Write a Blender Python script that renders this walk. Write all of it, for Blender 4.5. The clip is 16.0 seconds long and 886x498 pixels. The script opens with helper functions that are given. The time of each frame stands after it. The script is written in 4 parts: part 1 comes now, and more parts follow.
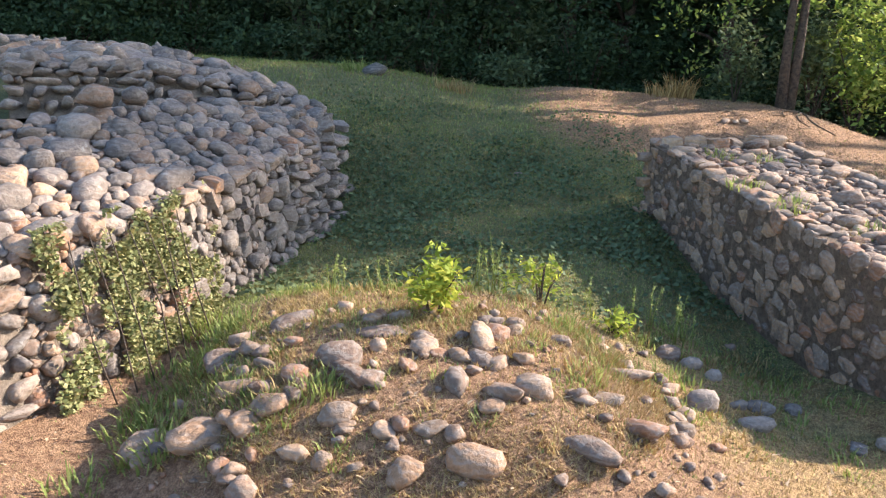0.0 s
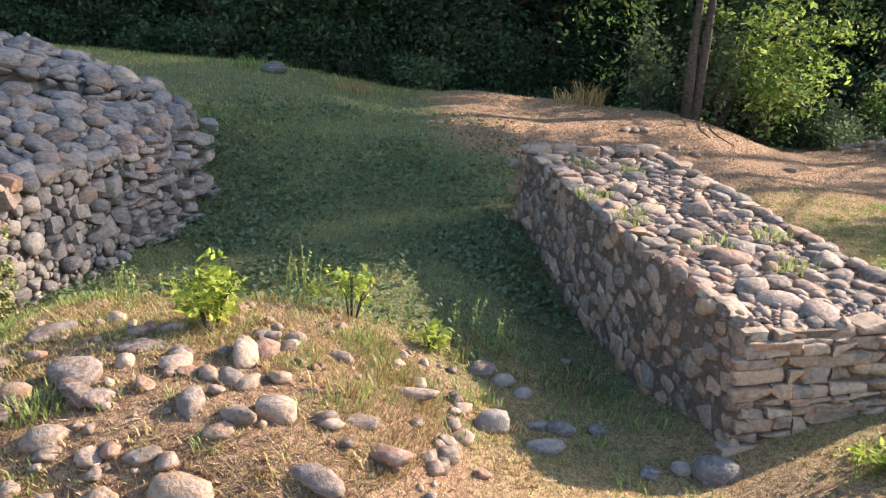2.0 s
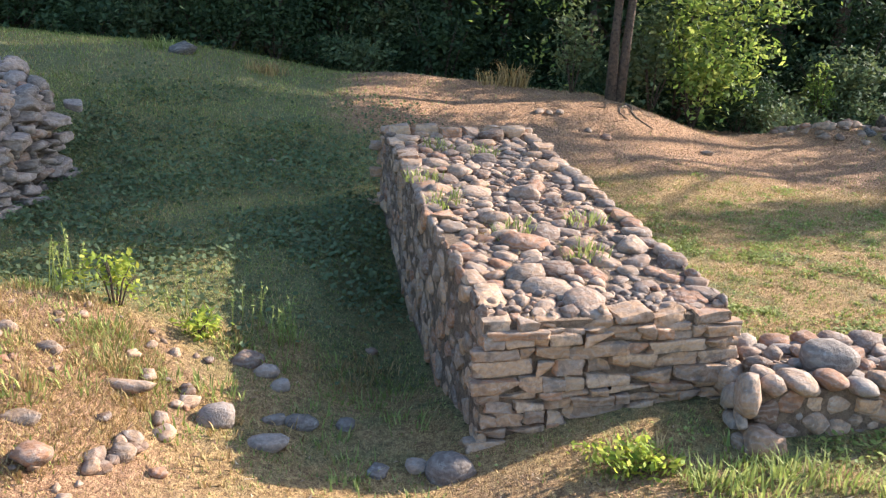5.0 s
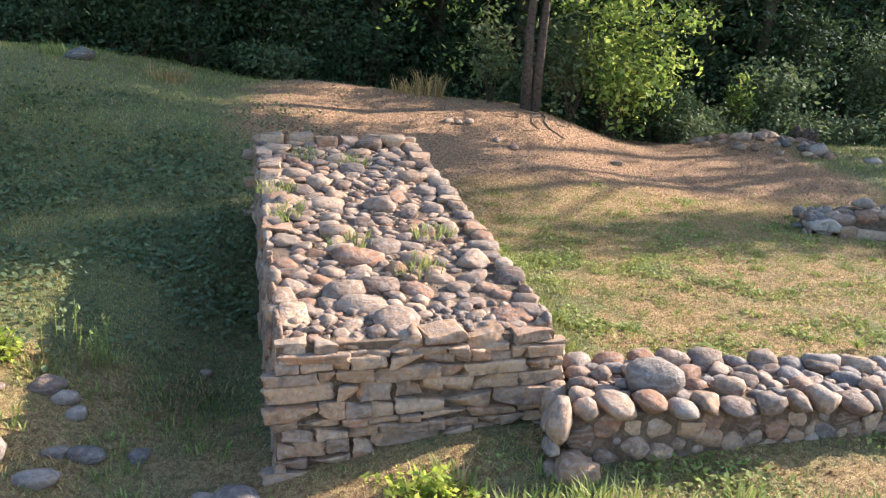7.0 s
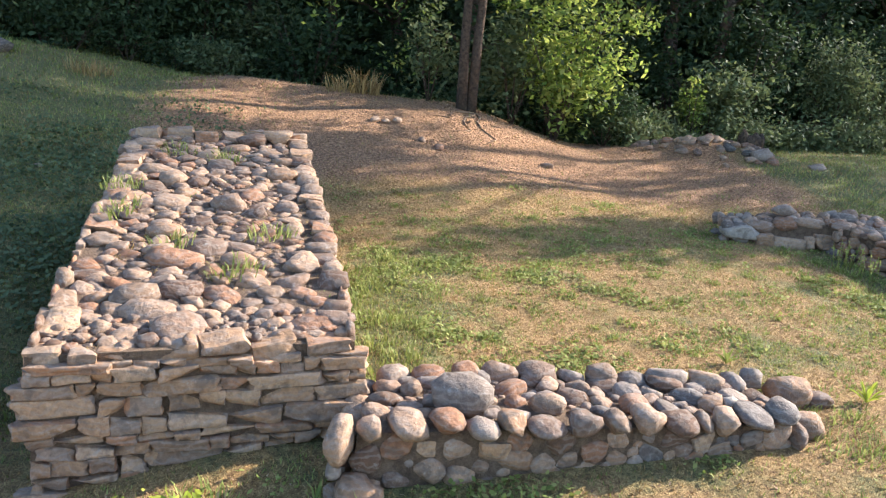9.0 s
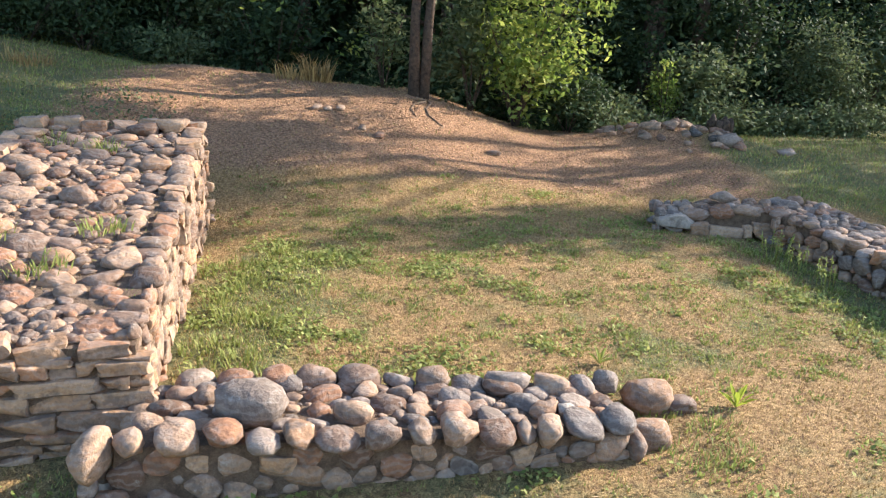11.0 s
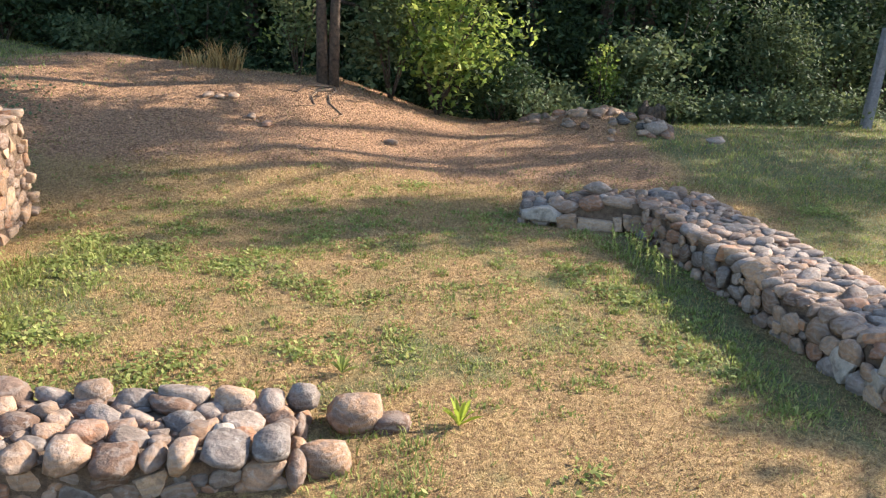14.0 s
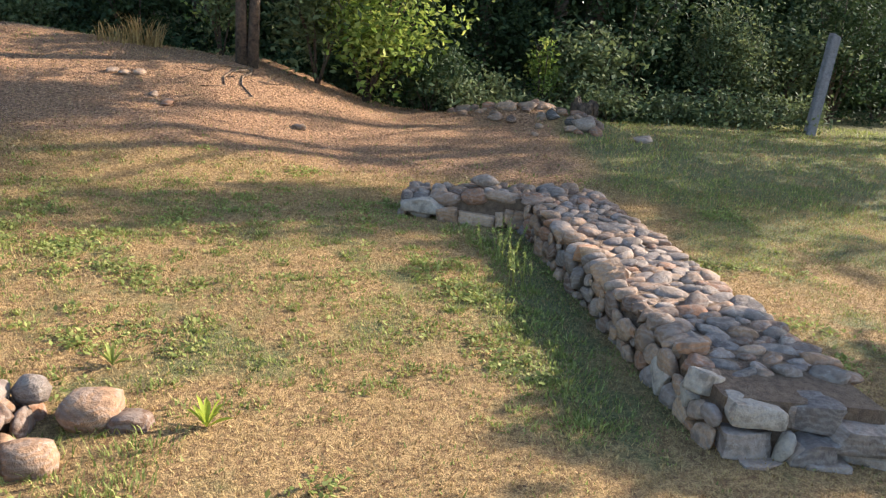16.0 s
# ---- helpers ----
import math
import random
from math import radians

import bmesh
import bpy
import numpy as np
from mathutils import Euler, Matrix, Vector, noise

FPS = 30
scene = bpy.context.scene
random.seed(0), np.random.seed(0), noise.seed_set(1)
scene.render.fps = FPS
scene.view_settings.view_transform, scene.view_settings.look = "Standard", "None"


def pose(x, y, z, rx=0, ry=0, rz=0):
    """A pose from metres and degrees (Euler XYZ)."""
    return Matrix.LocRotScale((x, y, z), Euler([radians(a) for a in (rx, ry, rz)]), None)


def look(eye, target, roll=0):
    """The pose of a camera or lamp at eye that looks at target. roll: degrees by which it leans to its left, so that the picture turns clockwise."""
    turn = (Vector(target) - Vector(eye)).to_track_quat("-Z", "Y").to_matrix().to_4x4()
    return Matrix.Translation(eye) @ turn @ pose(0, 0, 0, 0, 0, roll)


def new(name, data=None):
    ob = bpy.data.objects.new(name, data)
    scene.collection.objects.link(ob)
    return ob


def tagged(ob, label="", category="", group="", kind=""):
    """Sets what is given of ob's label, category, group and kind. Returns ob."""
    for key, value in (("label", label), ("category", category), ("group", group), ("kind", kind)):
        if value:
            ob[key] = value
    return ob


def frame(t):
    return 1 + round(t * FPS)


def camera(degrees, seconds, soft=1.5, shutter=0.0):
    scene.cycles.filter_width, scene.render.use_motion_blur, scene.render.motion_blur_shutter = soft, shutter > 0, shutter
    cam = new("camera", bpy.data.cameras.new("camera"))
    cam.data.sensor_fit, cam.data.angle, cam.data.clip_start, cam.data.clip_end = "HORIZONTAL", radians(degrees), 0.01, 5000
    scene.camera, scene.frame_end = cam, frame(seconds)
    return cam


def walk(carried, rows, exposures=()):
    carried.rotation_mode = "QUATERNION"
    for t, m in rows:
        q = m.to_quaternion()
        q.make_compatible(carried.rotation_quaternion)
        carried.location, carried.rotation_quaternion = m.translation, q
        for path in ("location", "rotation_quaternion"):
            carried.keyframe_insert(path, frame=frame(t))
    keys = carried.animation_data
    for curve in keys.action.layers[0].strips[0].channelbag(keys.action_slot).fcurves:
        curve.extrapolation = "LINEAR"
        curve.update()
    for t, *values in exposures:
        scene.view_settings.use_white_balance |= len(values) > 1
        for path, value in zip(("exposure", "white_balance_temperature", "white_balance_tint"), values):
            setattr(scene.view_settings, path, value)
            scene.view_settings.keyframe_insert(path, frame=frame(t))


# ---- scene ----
import collections

cam = camera(59.0, 16.0, soft=1.25)
METRES, EYE, TILT, LEAN, TURN = 7.5, 1.75, -14.5, -1.0, 0.0
ROWS = [
    (0.0, 0.0, 0.0, 0.0, -0.0, 0.0, 0.0),
    (0.5, 0.0287, 0.0068, 0.0024, -0.26, -0.08, 0.49),
    (1.0, 0.0599, 0.0087, 0.0046, 0.69, -0.05, -0.45),
    (1.5, 0.0892, 0.0192, 0.0038, -0.86, -0.08, -0.75),
    (2.0, 0.1187, 0.0289, 0.0059, -2.84, 0.22, -0.95),
    (2.5, 0.1507, 0.0345, 0.0056, -2.57, 0.18, -1.12),
    (3.0, 0.1805, 0.0434, 0.0055, -3.46, 0.12, -0.42),
    (3.5, 0.2062, 0.0476, 0.0079, -4.49, -0.22, -0.52),
    (4.0, 0.2382, 0.0468, 0.0071, -2.17, -0.86, -1.03),
    (6.5, 0.3725, 0.07, 0.0128, -3.61, -0.64, -0.94),
    (7.0, 0.3989, 0.0775, 0.013, -4.79, -0.09, -0.83),
    (7.5, 0.4296, 0.084, 0.0142, -4.55, 0.0, -1.15),
    (8.0, 0.4612, 0.0965, 0.0155, -4.76, 0.03, -1.23),
    (8.5, 0.4905, 0.102, 0.0154, -5.37, 0.2, -1.66),
    (11.0, 0.6474, 0.1387, 0.0214, -3.72, -0.69, -1.19),
    (11.5, 0.6815, 0.1457, 0.0215, -4.32, -0.36, -0.51),
    (12.0, 0.7144, 0.1506, 0.023, -3.09, -0.59, -1.04),
    (12.5, 0.747, 0.1633, 0.0244, -2.95, -1.24, -0.66),
    (13.0, 0.7774, 0.1684, 0.0243, -2.6, -1.54, -0.48),
    (13.5, 0.8112, 0.1756, 0.0249, -1.79, -1.69, -1.11),
    (14.0, 0.8443, 0.187, 0.0278, -2.26, -1.32, -1.14),
    (14.5, 0.8755, 0.1915, 0.0283, -2.86, -0.52, -1.11),
    (15.0, 0.9056, 0.1963, 0.0295, -2.46, -0.78, -1.08),
    (15.5, 0.9374, 0.2113, 0.029, -2.68, -1.41, -1.68),
    (16.0, 0.9696, 0.2189, 0.0293, -3.04, -1.73, -3.36),
]
walk(cam, [(t, pose(0, 0, EYE, TILT, LEAN, TURN) @ pose(METRES * x, METRES * y, METRES * z, 90 + pitch, roll, yaw)) for t, x, y, z, yaw, pitch, roll in ROWS], exposures=((0.0, 1.74, 5450, 11), (7.0, 1.78, 5400, 11), (11.0, 1.64, 5500, 11), (14.5, 1.6, 5620, 11), (15.3, 1.55, 5680, 11), (16.0, 1.55, 5680, 11)))

# ---------- light ----------
SUN_EL, SUN_AZ = radians(27.0), math.atan2(0.928, 0.371)
world = bpy.data.worlds.new("sky")
scene.world = world
world.use_nodes = True
wn = world.node_tree.nodes
sky = wn.new("ShaderNodeTexSky")
sky.sky_type, sky.sun_disc, sky.sun_elevation, sky.sun_rotation = "NISHITA", False, SUN_EL, SUN_AZ
wn["Background"].inputs["Strength"].default_value = 0.15
world.node_tree.links.new(sky.outputs[0], wn["Background"].inputs["Color"])
sun_data = bpy.data.lights.new("sun", "SUN")
sun_data.energy, sun_data.angle, sun_data.color = 5.0, radians(0.6), (1.0, 0.85, 0.66)
sun = new("sun", sun_data)
sun.matrix_world = look((0, 0, 0), (-math.sin(SUN_AZ) * math.cos(SUN_EL), -math.cos(SUN_AZ) * math.cos(SUN_EL), -math.sin(SUN_EL)))


# ---------- materials ----------
def material(name, rough=0.9):
    m = bpy.data.materials.new(name)
    m.use_nodes = True
    n, l = m.node_tree.nodes, m.node_tree.links
    b = n["Principled BSDF"]
    b.inputs["Roughness"].default_value = rough
    b.inputs["Specular IOR Level"].default_value = 0.3
    return m, n, l, b


def noise_node(n, l, vec, scale, detail=4.0, rough=0.6):
    t = n.new("ShaderNodeTexNoise")
    t.inputs["Scale"].default_value, t.inputs["Detail"].default_value, t.inputs["Roughness"].default_value = scale, detail, rough
    l.new(vec, t.inputs["Vector"])
    return t.outputs["Fac"]


def ramp(n, l, fac, stops, mode="LINEAR"):
    r = n.new("ShaderNodeValToRGB")
    r.color_ramp.interpolation = mode
    e = r.color_ramp.elements
    while len(e) < len(stops):
        e.new(0.5)
    for el, (p, c) in zip(e, stops):
        el.position, el.color = p, (*c, 1) if len(c) == 3 else c
    l.new(fac, r.inputs[0])
    return r.outputs[0]


def mixed(n, l, fac, a, b, mode="MIX"):
    x = n.new("ShaderNodeMix")
    x.data_type, x.blend_type = "RGBA", mode
    for s, v in ((x.inputs[0], fac), (x.inputs[6], a), (x.inputs[7], b)):
        if isinstance(v, bpy.types.NodeSocket):
            l.new(v, s)
        elif isinstance(v, tuple):
            s.default_value = (*v, 1)
        else:
            s.default_value = v
    return x.outputs[2]


def arith(n, l, op, a, b):
    x = n.new("ShaderNodeMath")
    x.operation = op
    for s, v in zip(x.inputs, (a, b)):
        if isinstance(v, bpy.types.NodeSocket):
            l.new(v, s)
        else:
            s.default_value = v
    return x.outputs[0]


def bumped(n, l, b, height, strength, dist):
    x = n.new("ShaderNodeBump")
    x.inputs["Strength"].default_value, x.inputs["Distance"].default_value = strength, dist
    l.new(height, x.inputs["Height"])
    l.new(x.outputs[0], b.inputs["Normal"])


def position(n):
    return n.new("ShaderNodeNewGeometry").outputs["Position"]


def piece_random(n, l):
    o, g = n.new("ShaderNodeObjectInfo"), n.new("ShaderNodeNewGeometry")
    return arith(n, l, "FRACT", arith(n, l, "ADD", o.outputs["Random"], g.outputs["Random Per Island"]), 0.0)


BW, WH = ((0, 0, 0), (1, 1, 1))


def stone_material(name, stops, lichen=0.5):
    m, n, l, b = material(name, 0.85)
    rnd, pos = piece_random(n, l), position(n)
    base = ramp(n, l, rnd, stops, "CONSTANT")
    grain = noise_node(n, l, pos, 34, 6, 0.68)
    blot = noise_node(n, l, pos, 11, 4, 0.6)
    wave = n.new("ShaderNodeTexWave")
    wave.inputs["Scale"].default_value, wave.inputs["Distortion"].default_value, wave.inputs["Detail"].default_value = 9, 14, 3
    wave.bands_direction = "Z"
    l.new(pos, wave.inputs["Vector"])
    c = mixed(n, l, 0.55, base, ramp(n, l, grain, [(0.3, (0.2, 0.2, 0.2)), (0.7, (0.8, 0.78, 0.74))]), "OVERLAY")
    c = mixed(n, l, ramp(n, l, wave.outputs["Fac"], [(0.45, BW), (0.9, (0.3, 0.3, 0.3))]), c, (0.30, 0.255, 0.205))
    c = mixed(n, l, ramp(n, l, blot, [(0.36, (0.6, 0.6, 0.6)), (0.46, BW)]), c, (0.11, 0.082, 0.06))
    spots = noise_node(n, l, pos, 17, 7, 0.75)
    c = mixed(n, l, ramp(n, l, spots, [(0.58, BW), (0.68, (lichen, lichen, lichen))]), c, (0.36, 0.335, 0.28))
    l.new(c, b.inputs["Base Color"])
    h = arith(n, l, "ADD", grain, arith(n, l, "MULTIPLY", blot, 2.0))
    bumped(n, l, b, h, 0.8, 0.014)
    return m


STONE = stone_material("cobble_stone", [(0.0, (0.172, 0.109, 0.071)), (0.17, (0.270, 0.156, 0.083)), (0.32, (0.204, 0.130, 0.079)), (0.47, (0.245, 0.121, 0.061)),
                                        (0.58, (0.303, 0.192, 0.115)), (0.72, (0.135, 0.077, 0.045)), (0.83, (0.344, 0.214, 0.123)), (0.93, (0.229, 0.141, 0.087))])
GREY = stone_material("grey_stone", [(0.0, (0.144, 0.111, 0.087)), (0.2, (0.212, 0.158, 0.120)), (0.4, (0.254, 0.189, 0.138)), (0.6, (0.174, 0.129, 0.095)),
                                     (0.8, (0.280, 0.202, 0.141)), (0.92, (0.229, 0.142, 0.087))], 0.5)
BLOCK = stone_material("tan_stone_block", [(0.0, (0.296, 0.172, 0.087)), (0.2, (0.360, 0.212, 0.110)), (0.38, (0.243, 0.152, 0.090)), (0.55, (0.395, 0.251, 0.141)),
                                           (0.7, (0.324, 0.165, 0.080)), (0.85, (0.261, 0.172, 0.108))], 0.35)
PALE = stone_material("pale_stone", [(0.0, (0.322, 0.258, 0.186)), (0.5, (0.363, 0.293, 0.218))], 0.3)


def earthy(name, dark, light, scale=14, bump=0.02):
    m, n, l, b = material(name, 1.0)
    pos = position(n)
    a, g = noise_node(n, l, pos, scale, 6, 0.7), noise_node(n, l, pos, scale * 7, 4, 0.7)
    c = mixed(n, l, ramp(n, l, a, [(0.35, BW), (0.65, WH)]), dark, light)
    c = mixed(n, l, 0.5, c, ramp(n, l, g, [(0.25, (0.2, 0.2, 0.2)), (0.75, (0.85, 0.85, 0.85))]), "OVERLAY")
    l.new(c, b.inputs["Base Color"])
    bumped(n, l, b, arith(n, l, "ADD", a, g), 0.7, bump)
    return m


MORTAR = earthy("lime_mortar", (0.11, 0.07, 0.042), (0.22, 0.145, 0.085), 24, 0.045)
ROOTWOOD = earthy("dry_root", (0.15, 0.095, 0.055), (0.27, 0.18, 0.11), 25, 0.01)
CORE = earthy("earth_core", (0.11, 0.08, 0.055), (0.23, 0.17, 0.115), 14, 0.03)


def ground_material():
    m, n, l, b = material("dry_ground", 1.0)
    pos = position(n)
    at = n.new("ShaderNodeAttribute")
    at.attribute_name = "cover"
    sp = n.new("ShaderNodeSeparateColor")
    l.new(at.outputs["Color"], sp.inputs[0])
    n1, n2, n3 = noise_node(n, l, pos, 3.4, 7, 0.72), noise_node(n, l, pos, 30, 6, 0.75), noise_node(n, l, pos, 130, 3, 0.7)
    straw = mixed(n, l, ramp(n, l, n2, [(0.40, BW), (0.58, WH)]), (0.19, 0.105, 0.042), (0.40, 0.255, 0.10))
    green = mixed(n, l, ramp(n, l, n2, [(0.38, BW), (0.62, WH)]), (0.09, 0.088, 0.03), (0.21, 0.185, 0.065))
    litter = mixed(n, l, ramp(n, l, n2, [(0.38, BW), (0.6, WH)]), (0.12, 0.058, 0.029), (0.45, 0.255, 0.125))
    earth = mixed(n, l, ramp(n, l, n2, [(0.38, BW), (0.62, WH)]), (0.16, 0.08, 0.038), (0.38, 0.22, 0.11))
    edge = arith(n, l, "MULTIPLY_ADD", n1, 1.1)
    edge.node.inputs[2].default_value = -0.55
    
    def mask(ch):
        return ramp(n, l, arith(n, l, "ADD", sp.outputs[ch], edge), [(0.35, BW), (0.65, WH)])
    c = mixed(n, l, mask(0), straw, green)
    c = mixed(n, l, mask(1), c, litter)
    c = mixed(n, l, mask(2), c, earth)
    c = mixed(n, l, 0.6, c, ramp(n, l, n3, [(0.34, (0.1, 0.1, 0.1)), (0.66, (0.9, 0.9, 0.9))]), "OVERLAY")
    l.new(c, b.inputs["Base Color"])
    bumped(n, l, b, arith(n, l, "ADD", n2, n3), 0.8, 0.03)
    return m


def leafy(name, stops, trans=0.35, rough=0.75):
    m, n, l, b = material(name, rough)
    g = n.new("ShaderNodeNewGeometry")
    c = ramp(n, l, g.outputs["Random Per Island"], stops)
    c = mixed(n, l, 0.35, c, ramp(n, l, noise_node(n, l, g.outputs["Position"], 1.5), [(0.3, (0.3, 0.3, 0.3)), (0.7, (0.75, 0.75, 0.7))]), "OVERLAY")
    l.new(c, b.inputs["Base Color"])
    t = n.new("ShaderNodeBsdfTranslucent")
    l.new(c, t.inputs["Color"])
    mx = n.new("ShaderNodeMixShader")
    mx.inputs[0].default_value = trans
    l.new(b.outputs[0], mx.inputs[1])
    l.new(t.outputs[0], mx.inputs[2])
    l.new(mx.outputs[0], n["Material Output"].inputs["Surface"])
    return m


GROUND = ground_material()
DRY = leafy("dry_grass", [(0.0, (0.20, 0.12, 0.04)), (0.5, (0.35, 0.225, 0.08)), (1.0, (0.47, 0.33, 0.13))], 0.25, 0.7)
LITTER = leafy("leaf_litter", [(0.0, (0.12, 0.06, 0.03)), (0.6, (0.30, 0.18, 0.10)), (1.0, (0.52, 0.38, 0.22))], 0.1, 0.8)
GRASS = leafy("green_grass", [(0.0, (0.14, 0.17, 0.035)), (0.6, (0.26, 0.28, 0.065)), (1.0, (0.40, 0.38, 0.12))], 0.4)
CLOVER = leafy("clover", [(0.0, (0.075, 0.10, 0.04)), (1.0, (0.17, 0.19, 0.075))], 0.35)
# near-black leaves: the gloom under the wood is put into their colour
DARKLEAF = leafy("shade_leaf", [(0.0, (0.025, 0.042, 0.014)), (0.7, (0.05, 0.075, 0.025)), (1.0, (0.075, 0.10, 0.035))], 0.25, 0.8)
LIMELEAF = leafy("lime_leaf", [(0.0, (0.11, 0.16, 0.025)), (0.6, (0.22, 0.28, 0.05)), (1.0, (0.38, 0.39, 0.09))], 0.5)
YELLOWLEAF = leafy("yellow_green_leaf", [(0.0, (0.17, 0.22, 0.02)), (0.6, (0.32, 0.36, 0.04)), (1.0, (0.50, 0.45, 0.06))], 0.5)
IVYLEAF = leafy("ivy_leaf", [(0.0, (0.12, 0.13, 0.04)), (0.6, (0.25, 0.235, 0.08)), (1.0, (0.44, 0.36, 0.16))], 0.25)
BARK = earthy("bark", (0.045, 0.032, 0.022), (0.14, 0.095, 0.06), 22, 0.03)
POSTWOOD = earthy("weathered_post", (0.14, 0.13, 0.125), (0.24, 0.22, 0.21), 18, 0.01)


# ---------- the lie of the land ----------
def sm(a, b, v):
    t = np.clip((v - a) / (b - a), 0, 1)
    return t * t * (3 - 2 * t)


LATTICE = np.random.default_rng(5).uniform(-1, 1, (64, 64))


def lattice(x, y):
    i, j = np.floor(x).astype(int), np.floor(y).astype(int)
    u, v = sm(0, 1, x - i), sm(0, 1, y - j)
    q = LATTICE
    return (q[i % 64, j % 64] * (1 - u) + q[(i + 1) % 64, j % 64] * u) * (1 - v) + (q[i % 64, (j + 1) % 64] * (1 - u) + q[(i + 1) % 64, (j + 1) % 64] * u) * v


def wavy(x, y, f, s):
    """Smooth irregular patches, about 1 / f metres across."""
    p, q = f * 0.55 * (0.8 * x + 0.6 * y) + 11.3 * s, f * 0.55 * (0.8 * y - 0.6 * x) + 7.7 * s
    return 1.3 * lattice(p, q) + 0.6 * lattice(2.1 * p + 5, 2.1 * q + 9)


def land(x, y):
    x, y = np.asarray(x, float), np.asarray(y, float)
    k = 0.35 + 0.55 * (1 - sm(4.8, 7.3, x))
    z = 0.05 + k * sm(6.8, 12.0, y)
    z = z + (0.20 * sm(4.2, 8.0, y) - 0.1 * sm(9, 12, y)) * (1 - sm(1.7, 3.0, x))                     # the hollow climbs to the back
    z = z - 0.23 * np.exp(-((x - 2.2) / 0.8) ** 2) * (1 - sm(3.6, 6.0, y)) * sm(0.5, 2.5, y)     # its low mouth
    z = z + 0.035 * np.clip(1.5 - x, 0, 12) * sm(7.5, 13, y)                   # the slope to the wood
    z = z + 0.9 * sm(-2.0, -3.2, x) * (1 - sm(7.5, 11, y)) * sm(3.0, 6.0, y)   # the bank behind the broad wall
    z = z - 0.10 * np.exp(-((x + 1.35) / 0.35) ** 2) * (1 - sm(3.8, 5.2, y)) * sm(0.5, 2.5, y)   # a runnel beside the mound
    z = z + 0.33 * np.exp(-(np.abs(x + 0.2 + 0.1 * (y - 3.8)) / 1.12) ** 4) * np.exp(-(np.abs(y - 3.75) / 1.12) ** 4)
    z = z + 0.16 * np.exp(-((x - 2.7) / 1.4) ** 2 - ((y - 12.6) / 0.8) ** 2)   # a low ridge
    z = z - 1.3 * sm(13.3, 17, y) * sm(0.5, 2.5, x) * (1 - sm(7, 12, x))       # the wood falls away
    z = z + 0.26 * np.exp(-((x - 9.0) / 1.1) ** 2 - ((y - 12.5) / 0.5) ** 2)  # rise under the far stones
    z = z + 0.20 * (1 - sm(1.2, 2.3, y)) * (1 - sm(2, 7, np.abs(x - 3.5) - 5))  # the trodden bank walked on
    z = z + 0.26 * (1 - sm(-1.6, 0.9, x)) * sm(7.6, 9.6, y)                    # the hollow's high far side
    z = z + 0.09 * np.exp(-((x - 6.6) / 2.3) ** 2 - ((y - 7.0) / 1.1) ** 2)    # a swell in the lawn
    z = z - 0.20 * np.exp(-((x - 5.4) / 1.4) ** 2 - ((y - 10.4) / 0.8) ** 2)   # scoured below the twin-stemmed tree
    z = z - 0.26 * np.exp(-((x - 2.2) / 0.55) ** 2) * sm(3.9, 4.9, y) * (1 - sm(5.8, 7.2, y))   # ditch along the tall wall
    z = z - 0.12 * np.exp(-((x - 4.2) / 1.5) ** 2 - ((y - 3.35) / 0.5) ** 2)   # worn hollow before the walls
    z = z + 0.007 * wavy(x, y, 2.1, 0.7) + 0.006 * wavy(x, y, 6.3, 1.9)
    return z


def cover(x, y):
    """How green, how strewn with leaf litter, how bare each spot is."""
    x, y = np.asarray(x, float), np.asarray(y, float)
    g = 0.40 + 0.08 * wavy(x, y, 0.9, 0.3) + 0.12 * wavy(x, y, 2.7, 2.2) + 0.10 * wavy(x, y, 7.5, 1.2)
    g = g - 0.30 * np.exp(-((x - 7.2) / 0.9) ** 2 - ((y - 4.4) / 0.7) ** 2)
    g = g + 0.55 * (1 - sm(2.0, 3.2, x)) * sm(4.2, 5.2, y) + 0.35 * np.exp(-((x - 4.1) / 0.5) ** 2) * (1 - sm(6.2, 7.8, y)) * sm(3.6, 4.4, y)
    g = g + 0.4 * sm(9.3, 10.5, x + 0.2 * (y - 8)) * sm(6.5, 9.5, y) + 0.25 * np.exp(-((x - 8.2) / 0.35) ** 2) * (1 - sm(7, 8, y)) * sm(3.8, 5, y) - 0.2 * sm(7.3, 8.6, y) * sm(2.5, 3.5, x) * (1 - sm(9, 10, x))
    r = sm(8.5, 9.9, y + 0.3 * wavy(x, y, 1.1, 1.0)) * sm(0.3, 2.2, x) * (1 - sm(8.3, 10.2, x)) + 0.2 * sm(9.5, 11, y) * (1 - sm(-1, 1, x))
    e = np.exp(-(np.abs(x + 0.7) / 2.0) ** 6) * np.exp(-(np.abs(y - 3.1) / 1.5) ** 6) + 0.25 * sm(1.0, 1.6, x) * (1 - sm(5.6, 6.6, x)) * (1 - sm(3.4, 3.9, y)) * sm(1.9, 2.6, y + 0.4 * wavy(x, y, 1.0, 0.2)) + 0.28 * np.exp(-((x - 3.1) / 0.9) ** 2 - ((y - 3.35) / 0.35) ** 2)
    return np.clip(g, 0, 1), np.clip(r, 0, 1), np.clip(e, 0, 1)


def mesh_of(name, verts, faces, mat, smooth=False):
    me = bpy.data.meshes.new(name)
    me.from_pydata(verts, [], faces)
    me.materials.append(mat)
    if smooth:
        me.polygons.foreach_set("use_smooth", [True] * len(me.polygons))
    me.update()
    return me


